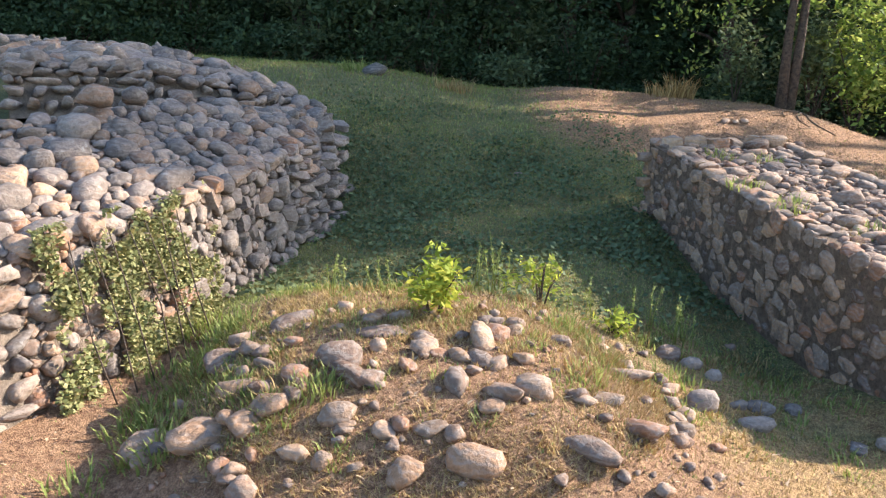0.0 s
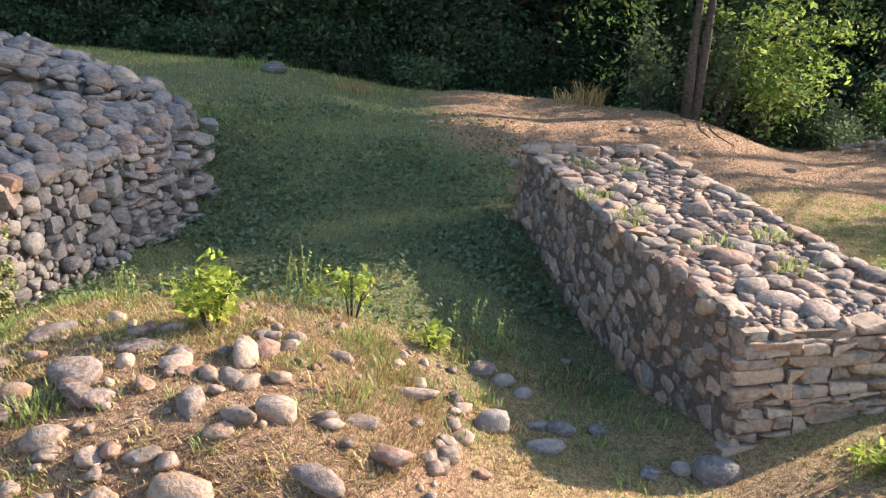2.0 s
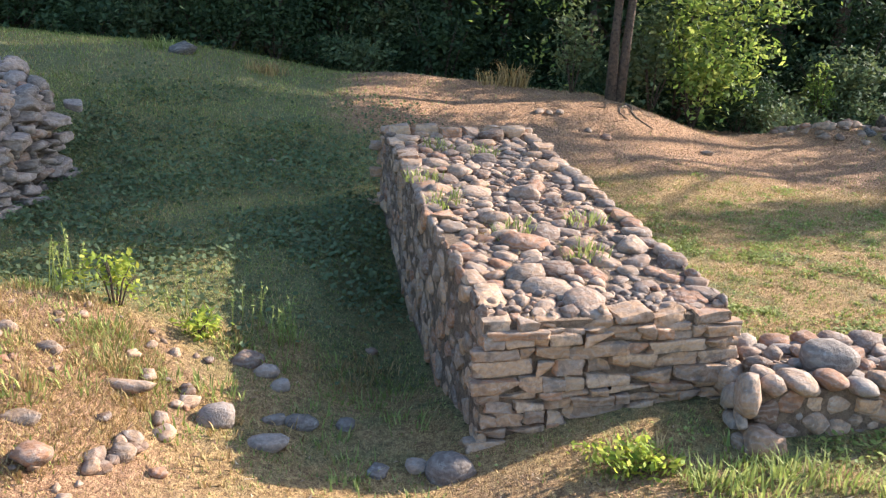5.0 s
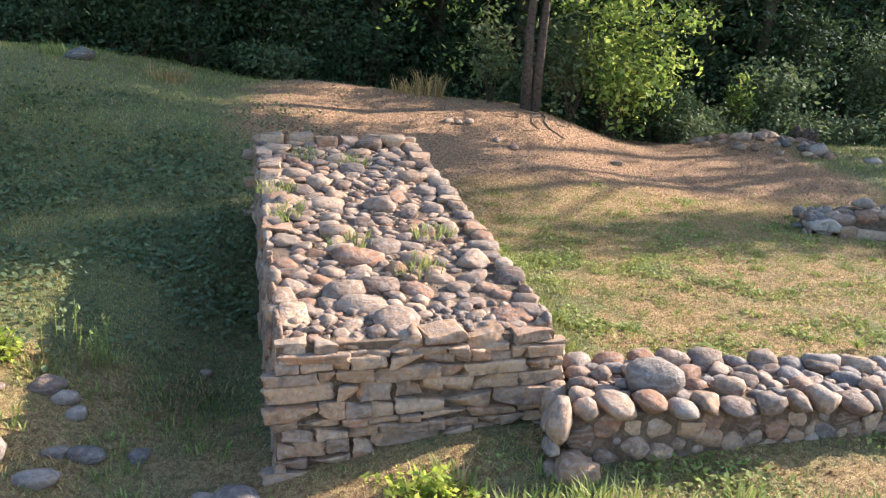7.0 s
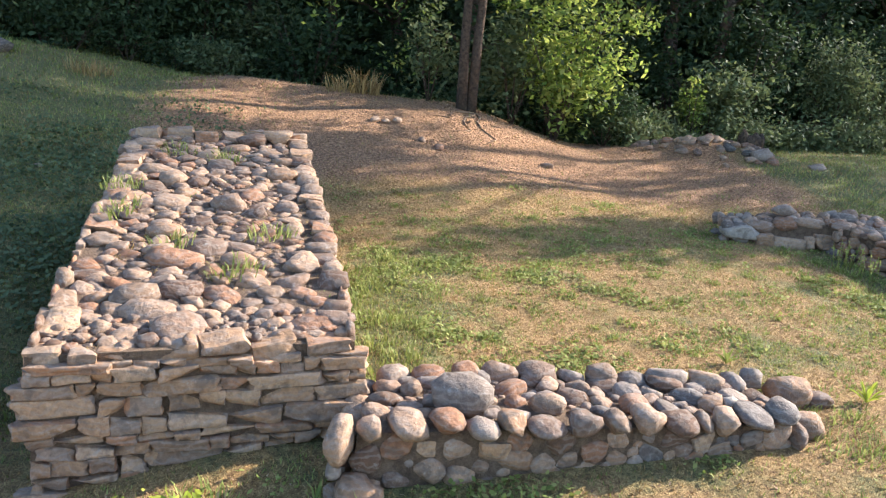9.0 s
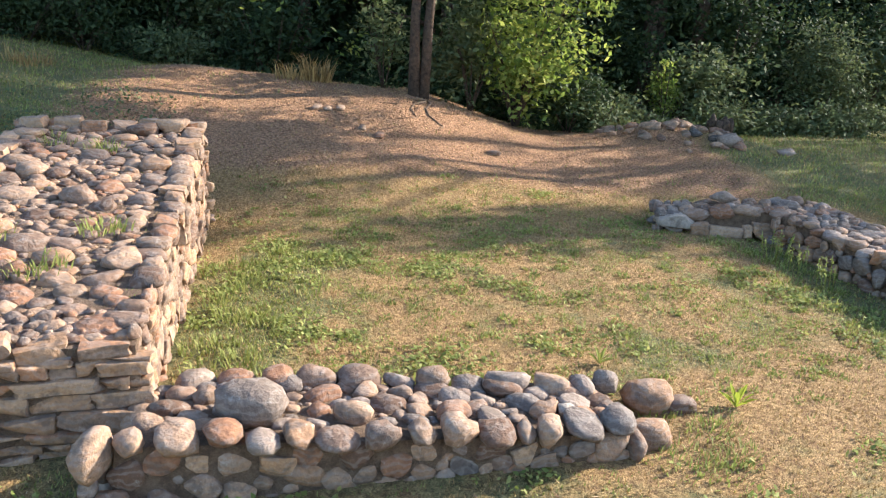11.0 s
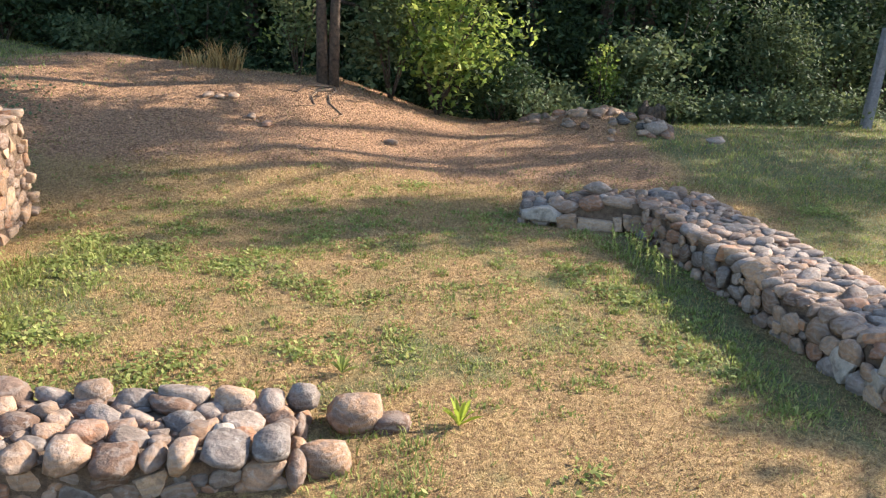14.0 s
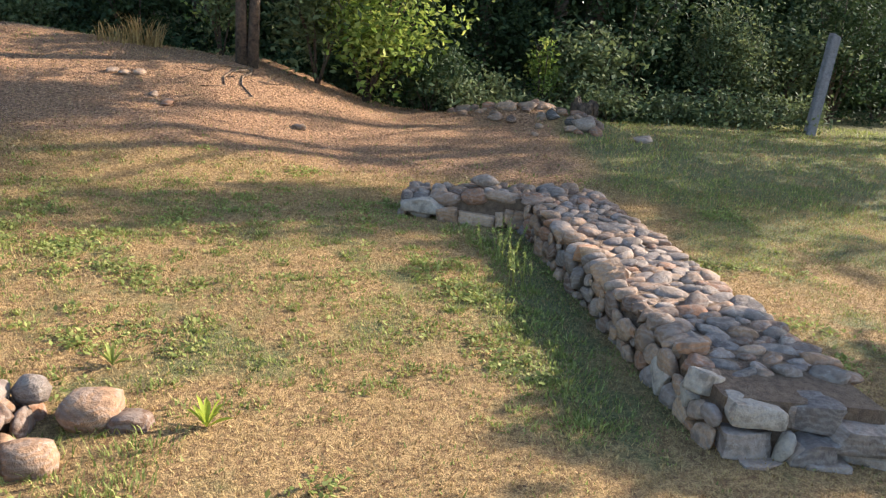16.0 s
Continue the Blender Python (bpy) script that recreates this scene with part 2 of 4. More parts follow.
def raw_mesh(name, verts, size, mat):
    """Loose faces of size corners each, from an array of corners in order."""
    count = len(verts)
    me = bpy.data.meshes.new(name)
    me.vertices.add(count)
    me.vertices.foreach_set("co", np.asarray(verts, np.float32).ravel())
    me.loops.add(count)
    me.loops.foreach_set("vertex_index", np.arange(count, dtype=np.int32))
    me.polygons.add(count // size)
    me.polygons.foreach_set("loop_start", np.arange(0, count, size, dtype=np.int32))
    me.materials.append(mat)
    me.update()
    me.validate()
    return me


def part(name, me, parent, label=""):
    ob = new(name, me)
    ob.parent = parent
    return tagged(ob, label)


def thing(name, at, label, category, group="", kind=""):
    ob = new(name)
    ob.location = at
    ob.empty_display_size = 0.2
    return tagged(ob, label, category, group, kind)


def build_ground():
    xs = np.concatenate([np.linspace(-300, -30, 10), np.linspace(-26, -7, 20), np.arange(-6.5, 16.5, 0.075), np.linspace(17, 40, 20), np.linspace(50, 300, 10)])
    ys = np.concatenate([np.linspace(-300, -20, 10), np.linspace(-16, 1, 18), np.arange(1.5, 15.5, 0.075), np.linspace(16, 40, 22), np.linspace(50, 300, 10)])
    gx, gy = np.meshgrid(xs, ys)
    gz = land(gx, gy)
    verts = np.stack([gx, gy, gz], -1).reshape(-1, 3)
    nx, ny = len(xs), len(ys)
    i = np.arange(nx * (ny - 1)).reshape(ny - 1, nx)[:, :-1].ravel()
    quads = np.stack([i, i + 1, i + nx + 1, i + nx], -1)
    me = mesh_of("ground", verts.tolist(), quads.tolist(), GROUND, True)
    col = me.color_attributes.new("cover", "FLOAT_COLOR", "POINT")
    g, r, e = cover(verts[:, 0], verts[:, 1])
    col.data.foreach_set("color", np.stack([g, r, e, np.ones_like(g)], -1).astype(np.float32).ravel())
    tagged(new("ground", me), "dry straw-coloured lawn with green patches and leaf litter", "ground", kind="structure")


build_ground()

# ---------- stones ----------
def facets(bm, seed, cuts):
    """Knock flat chips off a stone."""
    r = random.Random(seed * 17 + 3)
    for _ in range(cuts):
        d = Vector((r.gauss(0, 1), r.gauss(0, 1), r.gauss(0, 1))).normalized()
        lim = r.uniform(0.52, 0.86)
        for v in bm.verts:
            over = v.co.dot(d) - lim
            if over > 0:
                v.co -= d * over * 0.94
    for e in bm.edges:
        if cuts and len(e.link_faces) == 2 and e.calc_face_angle(0.0) > 0.62:
            e.smooth = False


def cobble_mesh(name, seed, mat, flat=0.0, sub=2, rough=0.16, cuts=0):
    bm = bmesh.new()
    bmesh.ops.create_icosphere(bm, subdivisions=sub, radius=1.0)
    off = Vector((seed * 7.3, seed * 3.1, seed * 5.7))
    for v in bm.verts:
        p = v.co.copy()
        q = Vector([math.copysign(abs(c) ** (1.0 - 0.42 * flat), c) for c in p])
        q *= 1.0 + rough * noise.noise(p * 1.1 + off) * 1.6 + 0.5 * rough * noise.noise(p * 2.7 + off)
        v.co = q
    facets(bm, seed, cuts)
    me = bpy.data.meshes.new(name)
    bm.to_mesh(me)
    bm.free()
    me.materials.append(mat)
    me.polygons.foreach_set("use_smooth", [True] * len(me.polygons))
    return me


def block_mesh(name, seed, mat):
    bm = bmesh.new()
    bmesh.ops.create_cube(bm, size=2.0)
    bmesh.ops.bevel(bm, geom=bm.edges[:], offset=0.22, segments=2, profile=0.6, affect="EDGES")
    bmesh.ops.subdivide_edges(bm, edges=[e for e in bm.edges if e.calc_length() > 1.0], cuts=3, use_grid_fill=True)
    off = Vector((seed * 4.7, seed * 9.1, seed * 2.3))
    for v in bm.verts:
        p = v.co.copy()
        v.co = p * (1 + 0.16 * noise.noise(p * 0.7 + off)) + 0.13 * noise.noise_vector(p * 1.1 + off) + 0.05 * noise.noise_vector(p * 3.6 + off)
    facets(bm, seed, 2)
    me = bpy.data.meshes.new(name)
    bm.to_mesh(me)
    bm.free()
    me.materials.append(mat)
    me.polygons.foreach_set("use_smooth", [True] * len(me.polygons))
    return me


COBBLES = [cobble_mesh("cobble", s, STONE, 0.25 * (s % 3), cuts=(2, 6, 9, 12)[s % 4], rough=0.24) for s in range(1, 17)]
SMOOTH = [cobble_mesh("river_cobble", s, STONE, 0.3 + 0.2 * (s % 3), cuts=(0, 2, 3, 1)[s % 4], rough=0.2) for s in range(101, 115)]
SMOOTH_GREY = [cobble_mesh("grey_river_cobble", s, GREY, 0.3 + 0.2 * (s % 3), cuts=(0, 2, 4, 1)[s % 4], rough=0.22) for s in range(121, 133)]
ROUGH = [cobble_mesh("rough_stone", s, STONE, 0.4, cuts=14, rough=0.34) for s in range(61, 73)]
GREYS = [cobble_mesh("grey_cobble", s, GREY, 0.3 * (s % 3), rough=0.32, cuts=12) for s in range(21, 33)]
BLOCKS = [block_mesh("block", s, BLOCK) for s in range(1, 11)]
PALES = [cobble_mesh("pale_cobble", s, PALE, 0.5, cuts=6) for s in range(41, 44)]
DARKSTONE = cobble_mesh("dark_boulder", 77, stone_material("dark_stone", [(0.0, (0.07, 0.06, 0.05)), (0.5, (0.09, 0.075, 0.06))], 0.15), 0.3, cuts=7)
DARKS = [block_mesh("dark_block", s, GREY) for s in range(81, 85)]
SLABS = [block_mesh("slab", s, PALE) for s in range(51, 54)]
rng = random.Random(7)


class Masonry:
    """A wall: its first stones are parts of their own, those past the limit are joined."""

    def __init__(self, name, at, label, limit=290):
        self.root = thing(name, at, label, "wall", kind="structure")
        self.at, self.limit, self.count, self.rest = Vector(at), limit, 0, {}

    def core(self, verts, faces, mat):
        part("core", mesh_of("core", [tuple(Vector(v) - self.at) for v in verts], faces, mat), self.root)

    def stone(self, me, centre, basis):
        m = basis.to_4x4()
        m.translation = Vector(centre) - self.at
        if self.count < self.limit:
            ob = part("stone", me, self.root)
            ob.matrix_basis = m
        else:
            self.rest.setdefault(me.materials[0].name, (me.materials[0], []))[1].append((me, m))
        self.count += 1

    def close(self):
        for mat, items in self.rest.values():
            verts, faces = [], []
            for me, m in items:
                co = np.empty(len(me.vertices) * 3)
                me.vertices.foreach_get("co", co)
                a = np.array(m)
                base = len(verts)
                verts.extend((co.reshape(-1, 3) @ a[:3, :3].T + a[:3, 3]).tolist())
                faces.extend([[base + i for i in p.vertices] for p in me.polygons])
            tagged(part("rubble_stone", mesh_of("rubble_stone", verts, faces, mat, True), self.root), kind="stuff")


def facing(n, tilt=0.0):
    q = Euler([rng.uniform(-tilt, tilt) for _ in range(3)]).to_matrix()
    return q


def lay(wall, quad, meshes, course, width, depth, proud=0.0, tilt=0.12, gap=1.0, skip=0.0, jit=0.0):
    """Lay stones in rough courses over the quad (along its first edge, then up its side), facing its normal."""
    a, b, c, d = [Vector(p) for p in quad]
    length, height = ((b - a).length + (c - d).length) / 2, ((d - a).length + (c - b).length) / 2
    v = 0.0
    while v < height - course * 0.35:
        h = min(course * rng.uniform(0.65, 1.4), max(height - v, course * 0.6))
        u = -rng.uniform(0, 0.5) * width
        while u < length:
            w = width * rng.choice((0.45, 0.6, 0.7, 0.85, 1.0, 1.15, 1.4, 1.8))
            fu, fv = min(max((u + w / 2) / length, 0.02), 0.98), min((v + h / 2) / height, 0.98)
            u += w
            if rng.random() < skip:
                continue
            fu, fv = min(max(fu + rng.uniform(-jit, jit) * w / length, 0.02), 0.98), min(max(fv + rng.uniform(-jit, jit) * h / height, 0.03), 0.97)
            tu = ((b - a) * (1 - fv) + (c - d) * fv).normalized()
            tv = ((d - a) * (1 - fu) + (c - b) * fu).normalized()
            n = tu.cross(tv).normalized()
            tv = n.cross(tu)
            p = (a * (1 - fu) + b * fu) * (1 - fv) + (d * (1 - fu) + c * fu) * fv
            dd = depth * rng.uniform(0.75, 1.25)
            hh = h * rng.uniform(0.82, 1.06)
            p = p + n * (proud + rng.uniform(-0.25, 0.25) * depth * 0.45) + tv * rng.uniform(-0.1, 0.1) * h
            basis = Matrix((tu, tv, n)).transposed() @ facing(n, tilt) @ Matrix.Diagonal((w / 2 * 0.97 * gap, hh / 2 * gap, dd / 2))
            wall.stone(rng.choice(meshes), p, basis)
        v += h


def bed(wall, quad, meshes, sizes, aspect=1.35, depth=0.6, proud=0.0, tilt=0.2, big=None, close=0.435, tries=14):
    """Bed stones of falling size into the quad, each clear of its neighbours, the mortar showing between."""
    a, b, c, d = [Vector(p) for p in quad]
    length, height = ((b - a).length + (c - d).length) / 2, ((d - a).length + (c - b).length) / 2
    laid, cells = [], collections.defaultdict(list)
    cell = 0.34
    for size, share in sizes:
        for _ in range(int(tries * share * length * height / (size * size))):
            fu, fv, s = rng.uniform(0.01, 0.99), rng.uniform(0.01, 0.99), size * rng.uniform(0.78, 1.2)
            u, v = fu * length / aspect, fv * height
            i, j = int(u / cell), int(v / cell)
            if any((u - p) ** 2 + (v - q) ** 2 < (close * (s + r)) ** 2 for k in (-1, 0, 1) for m in (-1, 0, 1) for p, q, r in cells[i + k, j + m]):
                continue
            cells[i, j].append((u, v, s))
            laid.append((fu, fv, s))
    for fu, fv, s in laid:
        tu = ((b - a) * (1 - fv) + (c - d) * fv).normalized()
        tv = ((d - a) * (1 - fu) + (c - b) * fu).normalized()
        n = tu.cross(tv).normalized()
        tv = n.cross(tu)
        dd = s * depth * rng.uniform(0.8, 1.25)
        p = (a * (1 - fu) + b * fu) * (1 - fv) + (d * (1 - fu) + c * fu) * fv + n * (proud * s + rng.uniform(-0.12, 0.16) * dd)
        turn = Euler((rng.uniform(-tilt, tilt), rng.uniform(-tilt, tilt), rng.gauss(0, 0.32))).to_matrix()
        basis = Matrix((tu, tv, n)).transposed() @ turn @ Matrix.Diagonal((s * aspect * rng.uniform(0.42, 0.54), s * rng.uniform(0.45, 0.56), dd / 2))
        wall.stone(rng.choice(big if big and s > 0.17 else meshes), p, basis)


def rim(wall, p, q, inward, meshes, long, broad, high, proud=0.0, skip=0.0, tilt=0.1):
    """A row of larger stones along the edge from p to q, reaching inward."""
    p, q, inward = Vector(p), Vector(q), Vector(inward).normalized()
    run = q - p
    at, tu = 0.0, run.normalized()
    up = tu.cross(inward)
    up = up if up.z > 0 else -up
    while at < run.length - long * 0.4:
        w = long * rng.uniform(0.62, 1.4)
        if rng.random() >= skip:
            br, hi = broad * rng.uniform(0.75, 1.25), high * rng.uniform(0.75, 1.25)
            c = p + tu * (at + w / 2) + inward * (br / 2 - proud * rng.uniform(0.5, 1.4)) + up * rng.uniform(-0.12, 0.2) * high
            wall.stone(rng.choice(meshes), c, Matrix((tu, inward, up)).transposed() @ facing(up, tilt) @ Matrix.Diagonal((w * 0.49, br / 2, hi / 2)))
        at += w


def prism(wall, bottom, top, mat):
    """A core between a bottom ring and a top ring."""
    k = len(bottom)
    faces = [[i, (i + 1) % k, k + (i + 1) % k, k + i] for i in range(k)] + [list(range(k))[::-1], list(range(k, 2 * k))]
    wall.core(list(bottom) + list(top), faces, mat)


def inset(p, q, f):
    return tuple(Vector(p) * (1 - f) + Vector(q) * f)


# the tall wall
def tall_wall():
    w = Masonry("stone_wall_tall", (2.9, 5.6, 0.0), "tall rubble wall of tan blocks topped with rounded cobbles", 295)
    fl, fr, br, bl = (2.60, 3.77), (3.85, 4.05), (3.30, 7.60), (1.97, 7.36)
    zb, zf, zk = -0.6, 0.47, 0.90
    e = -0.01
    bot = [(fl[0] + e, fl[1] + e, zb), (fr[0] - e, fr[1] + e, zb), (br[0] - e, br[1] - e, zb), (bl[0] + e, bl[1] - e, zb)]
    top = [(fl[0] + e, fl[1] + e, zf + 0.004), (fr[0] - e, fr[1] + e, zf + 0.004), (br[0] - e, br[1] - e, zk + 0.004), (bl[0] + e, bl[1] - e, zk + 0.004)]
    prism(w, bot, top, MORTAR)
    FL, FR, BR, BL = [(p[0], p[1], -0.22) for p in (fl, fr, br, bl)]
    BL, BR = (bl[0], bl[1], 0.1), (br[0], br[1], 0.1)
    TL, TR, KR, KL = (*fl, zf + 0.03), (*fr, zf + 0.03), (*br, zk - 0.04), (*bl, zk - 0.04)
    lay(w, (FL, FR, (fr[0], fr[1], zf - 0.03), (fl[0], fl[1], zf - 0.03)), BLOCKS, 0.063, 0.17, 0.09, 0.0, 0.07, 1.03)
    rim(w, (fl[0] - 0.02, fl[1], zf - 0.01), (fr[0] + 0.02, fr[1], zf - 0.01), (-0.2, 1, 0.08), BLOCKS, 0.17, 0.17, 0.075, 0.03, 0.0, 0.13)
    bed(w, ((fl[0] + 0.02, fl[1] + 0.03, zf + 0.012), (fr[0] - 0.02, fr[1] + 0.03, zf + 0.012), (fr[0] - 0.05, fr[1] + 0.3, zf + 0.045), (fl[0] - 0.02, fl[1] + 0.3, zf + 0.045)), ROUGH + COBBLES, ((0.07, 1.0), (0.045, 1.2), (0.03, 1.0)), 1.2, 0.7, 0.0, 0.4)
    rim(w, (fr[0] + 0.01, fr[1] + 0.1, zf + 0.02), (br[0] + 0.01, br[1], zk + 0.015), (-1, -0.1, 0), BLOCKS + SMOOTH, 0.16, 0.16, 0.075, 0.02, 0.06)
    rim(w, (fl[0], fl[1] + 0.15, zf + 0.02), (bl[0], bl[1], zk + 0.015), (1, 0.1, 0), BLOCKS + SMOOTH + ROUGH[:3], 0.16, 0.16, 0.075, 0.02, 0.08)
    rim(w, (bl[0], bl[1] - 0.02, zk + 0.02), (br[0], br[1] - 0.02, zk + 0.02), (0.1, -1, 0), BLOCKS, 0.22, 0.2, 0.10, 0.0)
    bed(w, ((fl[0] + 0.12, fl[1] + 0.11, zf + 0.01), (fr[0] - 0.14, fr[1] + 0.09, zf + 0.01), (br[0] - 0.16, br[1] - 0.12, zk), (bl[0] + 0.16, bl[1] - 0.12, zk)),
        SMOOTH + COBBLES + ROUGH[:5], ((0.17, 0.06), (0.11, 0.7), (0.08, 1.5), (0.055, 1.4), (0.036, 1.2), (0.024, 0.7)), 1.35, 0.62, 0.0, 0.28, SMOOTH)
    bed(w, (FR, BR, KR, TR), BLOCKS + SMOOTH + ROUGH[:4], ((0.12, 0.5), (0.08, 1.5), (0.052, 1.4), (0.034, 1.0)), 1.5, 0.6, 0.0, 0.12)
    bed(w, ((BL[0], BL[1], -0.05), (FL[0], FL[1], -0.3), TL, KL), BLOCKS + SMOOTH + ROUGH[:4], ((0.12, 0.4), (0.08, 1.5), (0.052, 1.4), (0.034, 1.0)), 1.45, 0.5, -0.05, 0.12)
    lay(w, (BR, BL, KL, KR), BLOCKS, 0.12, 0.2, 0.12)
    w.close()


# the low wall of large cobbles
def low_wall():
    w = Masonry("stone_wall_low", (5.0, 4.0, 0.0), "low ruined wall of large river cobbles set in mortar", 280)
    a, b, c, d = (3.80, 3.62), (5.96, 3.95), (5.90, 4.48), (3.93, 4.28)
    zl, zr = 0.22, 0.14
    prism(w, [(a[0] + 0.05, a[1] + 0.02, -0.3), (b[0] - 0.03, b[1] + 0.02, -0.3), (*c, -0.3), (*d, -0.3)], [(a[0] + 0.09, a[1] + 0.045, zl + 0.008), (b[0] - 0.08, b[1] + 0.045, zr + 0.008), (c[0] - 0.06, c[1] - 0.04, zr + 0.008), (d[0] + 0.06, d[1] - 0.04, zl + 0.008)], MORTAR)
    bed(w, ((a[0] + 0.06, a[1] + 0.03, -0.14), (b[0] - 0.04, b[1] + 0.03, -0.12), (b[0] - 0.05, b[1] + 0.05, zr - 0.03), (a[0] + 0.06, a[1] + 0.05, zl - 0.03)), SMOOTH + BLOCKS[:4] + SMOOTH_GREY[:4], ((0.11, 1.0), (0.08, 0.9), (0.05, 0.6)), 1.4, 0.5, -0.05, 0.1)
    bed(w, ((*b, -0.1), (*c, -0.1), (*c, zr - 0.04), (*b, zr - 0.04)), SMOOTH, ((0.14, 1.2), (0.08, 1.0)), 1.2, 0.7, 0.0, 0.15)
    bed(w, ((*c, -0.1), (*d, -0.1), (*d, zl - 0.04), (*c, zr - 0.04)), SMOOTH, ((0.13, 1.2), (0.08, 1.0)), 1.3, 0.7, 0.0, 0.15)
    rim(w, (a[0] + 0.08, a[1] + 0.01, zl + 0.015), (b[0] - 0.04, b[1] + 0.0, zr + 0.03), (-0.15, 1, 0.12), SMOOTH + SMOOTH_GREY + ROUGH[:4] + COBBLES[:6], 0.142, 0.17, 0.10, 0.035, 0.0, 0.14)
    bed(w, ((a[0] + 0.12, a[1] + 0.19, zl), (b[0] - 0.06, b[1] + 0.19, zr), (c[0] - 0.04, c[1] - 0.09, zr + 0.01), (d[0] + 0.05, d[1] - 0.09, zl + 0.01)), SMOOTH + COBBLES[:8] + SMOOTH_GREY + ROUGH[:3], ((0.125, 0.9), (0.09, 1.5), (0.06, 1.4), (0.036, 1.0)), 1.3, 0.72, 0.05, 0.28)
    rim(w, (d[0] + 0.02, d[1], zl + 0.02), (c[0], c[1], zr + 0.03), (0.1, -1, 0), SMOOTH + SMOOTH_GREY + COBBLES[:4], 0.15, 0.14, 0.105, 0.02, 0.05, 0.18)
    bed(w, ((*d, -0.05), (*a, -0.05), (*a, zl), (*d, zl)), SMOOTH + SMOOTH_GREY, ((0.16, 1.2), (0.09, 1.0)), 1.2, 0.7, 0.0, 0.2)
    w.stone(SMOOTH_GREY[3], (4.34, 3.93, 0.275), Matrix.Diagonal((0.135, 0.11, 0.085)))
    w.stone(SMOOTH[3], (6.14, 4.45, 0.11), Matrix.Diagonal((0.115, 0.10, 0.085)))
    w.stone(SMOOTH[6], (6.29, 4.42, 0.06), Matrix.Diagonal((0.09, 0.08, 0.06)))
    w.stone(PALES[0], (5.66, 4.12, 0.19), Matrix.Diagonal((0.05, 0.04, 0.035)))
    w.stone(SMOOTH[8], (6.04, 4.12, 0.09), Matrix.Diagonal((0.10, 0.08, 0.08)))
    w.stone(SMOOTH[5], (3.90, 3.60, -0.03), Matrix.Diagonal((0.11, 0.10, 0.10)))
    w.close()


# the angled wall
def angled_wall():
    w = Masonry("stone_wall_angled", (8.7, 6.2, 0.0), "knee-high angled wall capped with rounded cobbles", 295)
    i0, i1, o1, o0 = (8.66, 4.52), (8.27, 7.74), (8.97, 8.22), (9.42, 4.50)
    l0, l1 = (7.30, 7.90), (7.40, 8.34)
    z0, z1 = 0.27, 0.36
    prism(w, [(*i0, -0.3), (*o0, -0.3), (*o1, -0.3), (*l1, -0.3), (*l0, -0.3), (*i1, -0.3)],
          [(i0[0] + 0.03, i0[1] + 0.04, z0 + 0.012), (o0[0] - 0.04, o0[1] + 0.04, z0 + 0.005), (o1[0] - 0.04, o1[1] - 0.03, z1 + 0.012), (l1[0] + 0.04, l1[1] - 0.04, 0.26), (l0[0] + 0.04, l0[1] + 0.04, 0.26), (i1[0] + 0.03, i1[1] + 0.03, z1 + 0.012)], MORTAR)
    for me, p, sz, turn in ((SLABS[0], (8.81, 4.56, 0.235), (0.115, 0.085, 0.05), (0, 0.03, 0.04)), (DARKS[0], (9.05, 4.58, 0.225), (0.12, 0.10, 0.062), (0, -0.03, 0.1)),
                            (DARKS[1], (9.32, 4.56, 0.165), (0.17, 0.13, 0.055), (0.05, 0.04, 0)), (DARKS[2], (8.78, 4.52, 0.115), (0.115, 0.08, 0.06), (0, 0, 0)),
                            (PALES[1], (8.93, 4.47, 0.12), (0.03, 0.05, 0.075), (0, 0.35, 0)), (DARKS[3], (9.05, 4.50, 0.11), (0.10, 0.09, 0.055), (0, 0, 0)),
                            (DARKS[0], (9.33, 4.52, 0.075), (0.18, 0.11, 0.045), (0, 0.05, 0)), (DARKS[2], (8.86, 4.46, 0.03), (0.13, 0.08, 0.04), (0, 0, 0.1)),
                            (DARKS[1], (9.10, 4.47, 0.03), (0.10, 0.08, 0.05), (0, 0, 0)), (COBBLES[3], (8.70, 4.62, 0.05), (0.06, 0.1, 0.06), (0, 0, 0)),
                            (SLABS[2], (8.64, 4.80, 0.14), (0.04, 0.06, 0.07), (0.4, 0, 0)), (SLABS[1], (8.60, 5.05, 0.15), (0.04, 0.08, 0.08), (0.5, 0, 0))):
        w.stone(me, p, Euler(turn).to_matrix() @ Matrix.Diagonal(sz))
    bed(w, ((*i1, -0.03), (*i0, -0.1), (*i0, z0 - 0.06), (*i1, z1 - 0.06)), SMOOTH_GREY + SMOOTH + BLOCKS[:3], ((0.13, 1.0), (0.09, 1.0), (0.055, 0.8)), 1.2, 0.6, 0.0, 0.2)
    rim(w, (i0[0], i0[1] + 0.18, z0), (*i1, z1), (1, 0.1, 0.1), SMOOTH + SMOOTH_GREY + COBBLES[:5] + BLOCKS[:3], 0.12, 0.17, 0.10, 0.03, 0.02, 0.22)
    rim(w, (o0[0], o0[1] + 0.3, z0 - 0.01), (o1[0], o1[1] - 0.05, z1), (-1, 0, 0.05), SMOOTH + SMOOTH_GREY, 0.13, 0.19, 0.08, 0.03, 0.05, 0.22)
    bed(w, ((i0[0] + 0.13, i0[1] + 0.26, z0), (o0[0] - 0.12, o0[1] + 0.3, z0), (o1[0] - 0.1, o1[1] - 0.02, z1 + 0.01), (i1[0] + 0.12, i1[1], z1)), SMOOTH_GREY + SMOOTH, ((0.105, 0.9), (0.08, 1.5), (0.055, 1.4), (0.034, 0.9)), 1.7, 0.7, 0.05, 0.3)
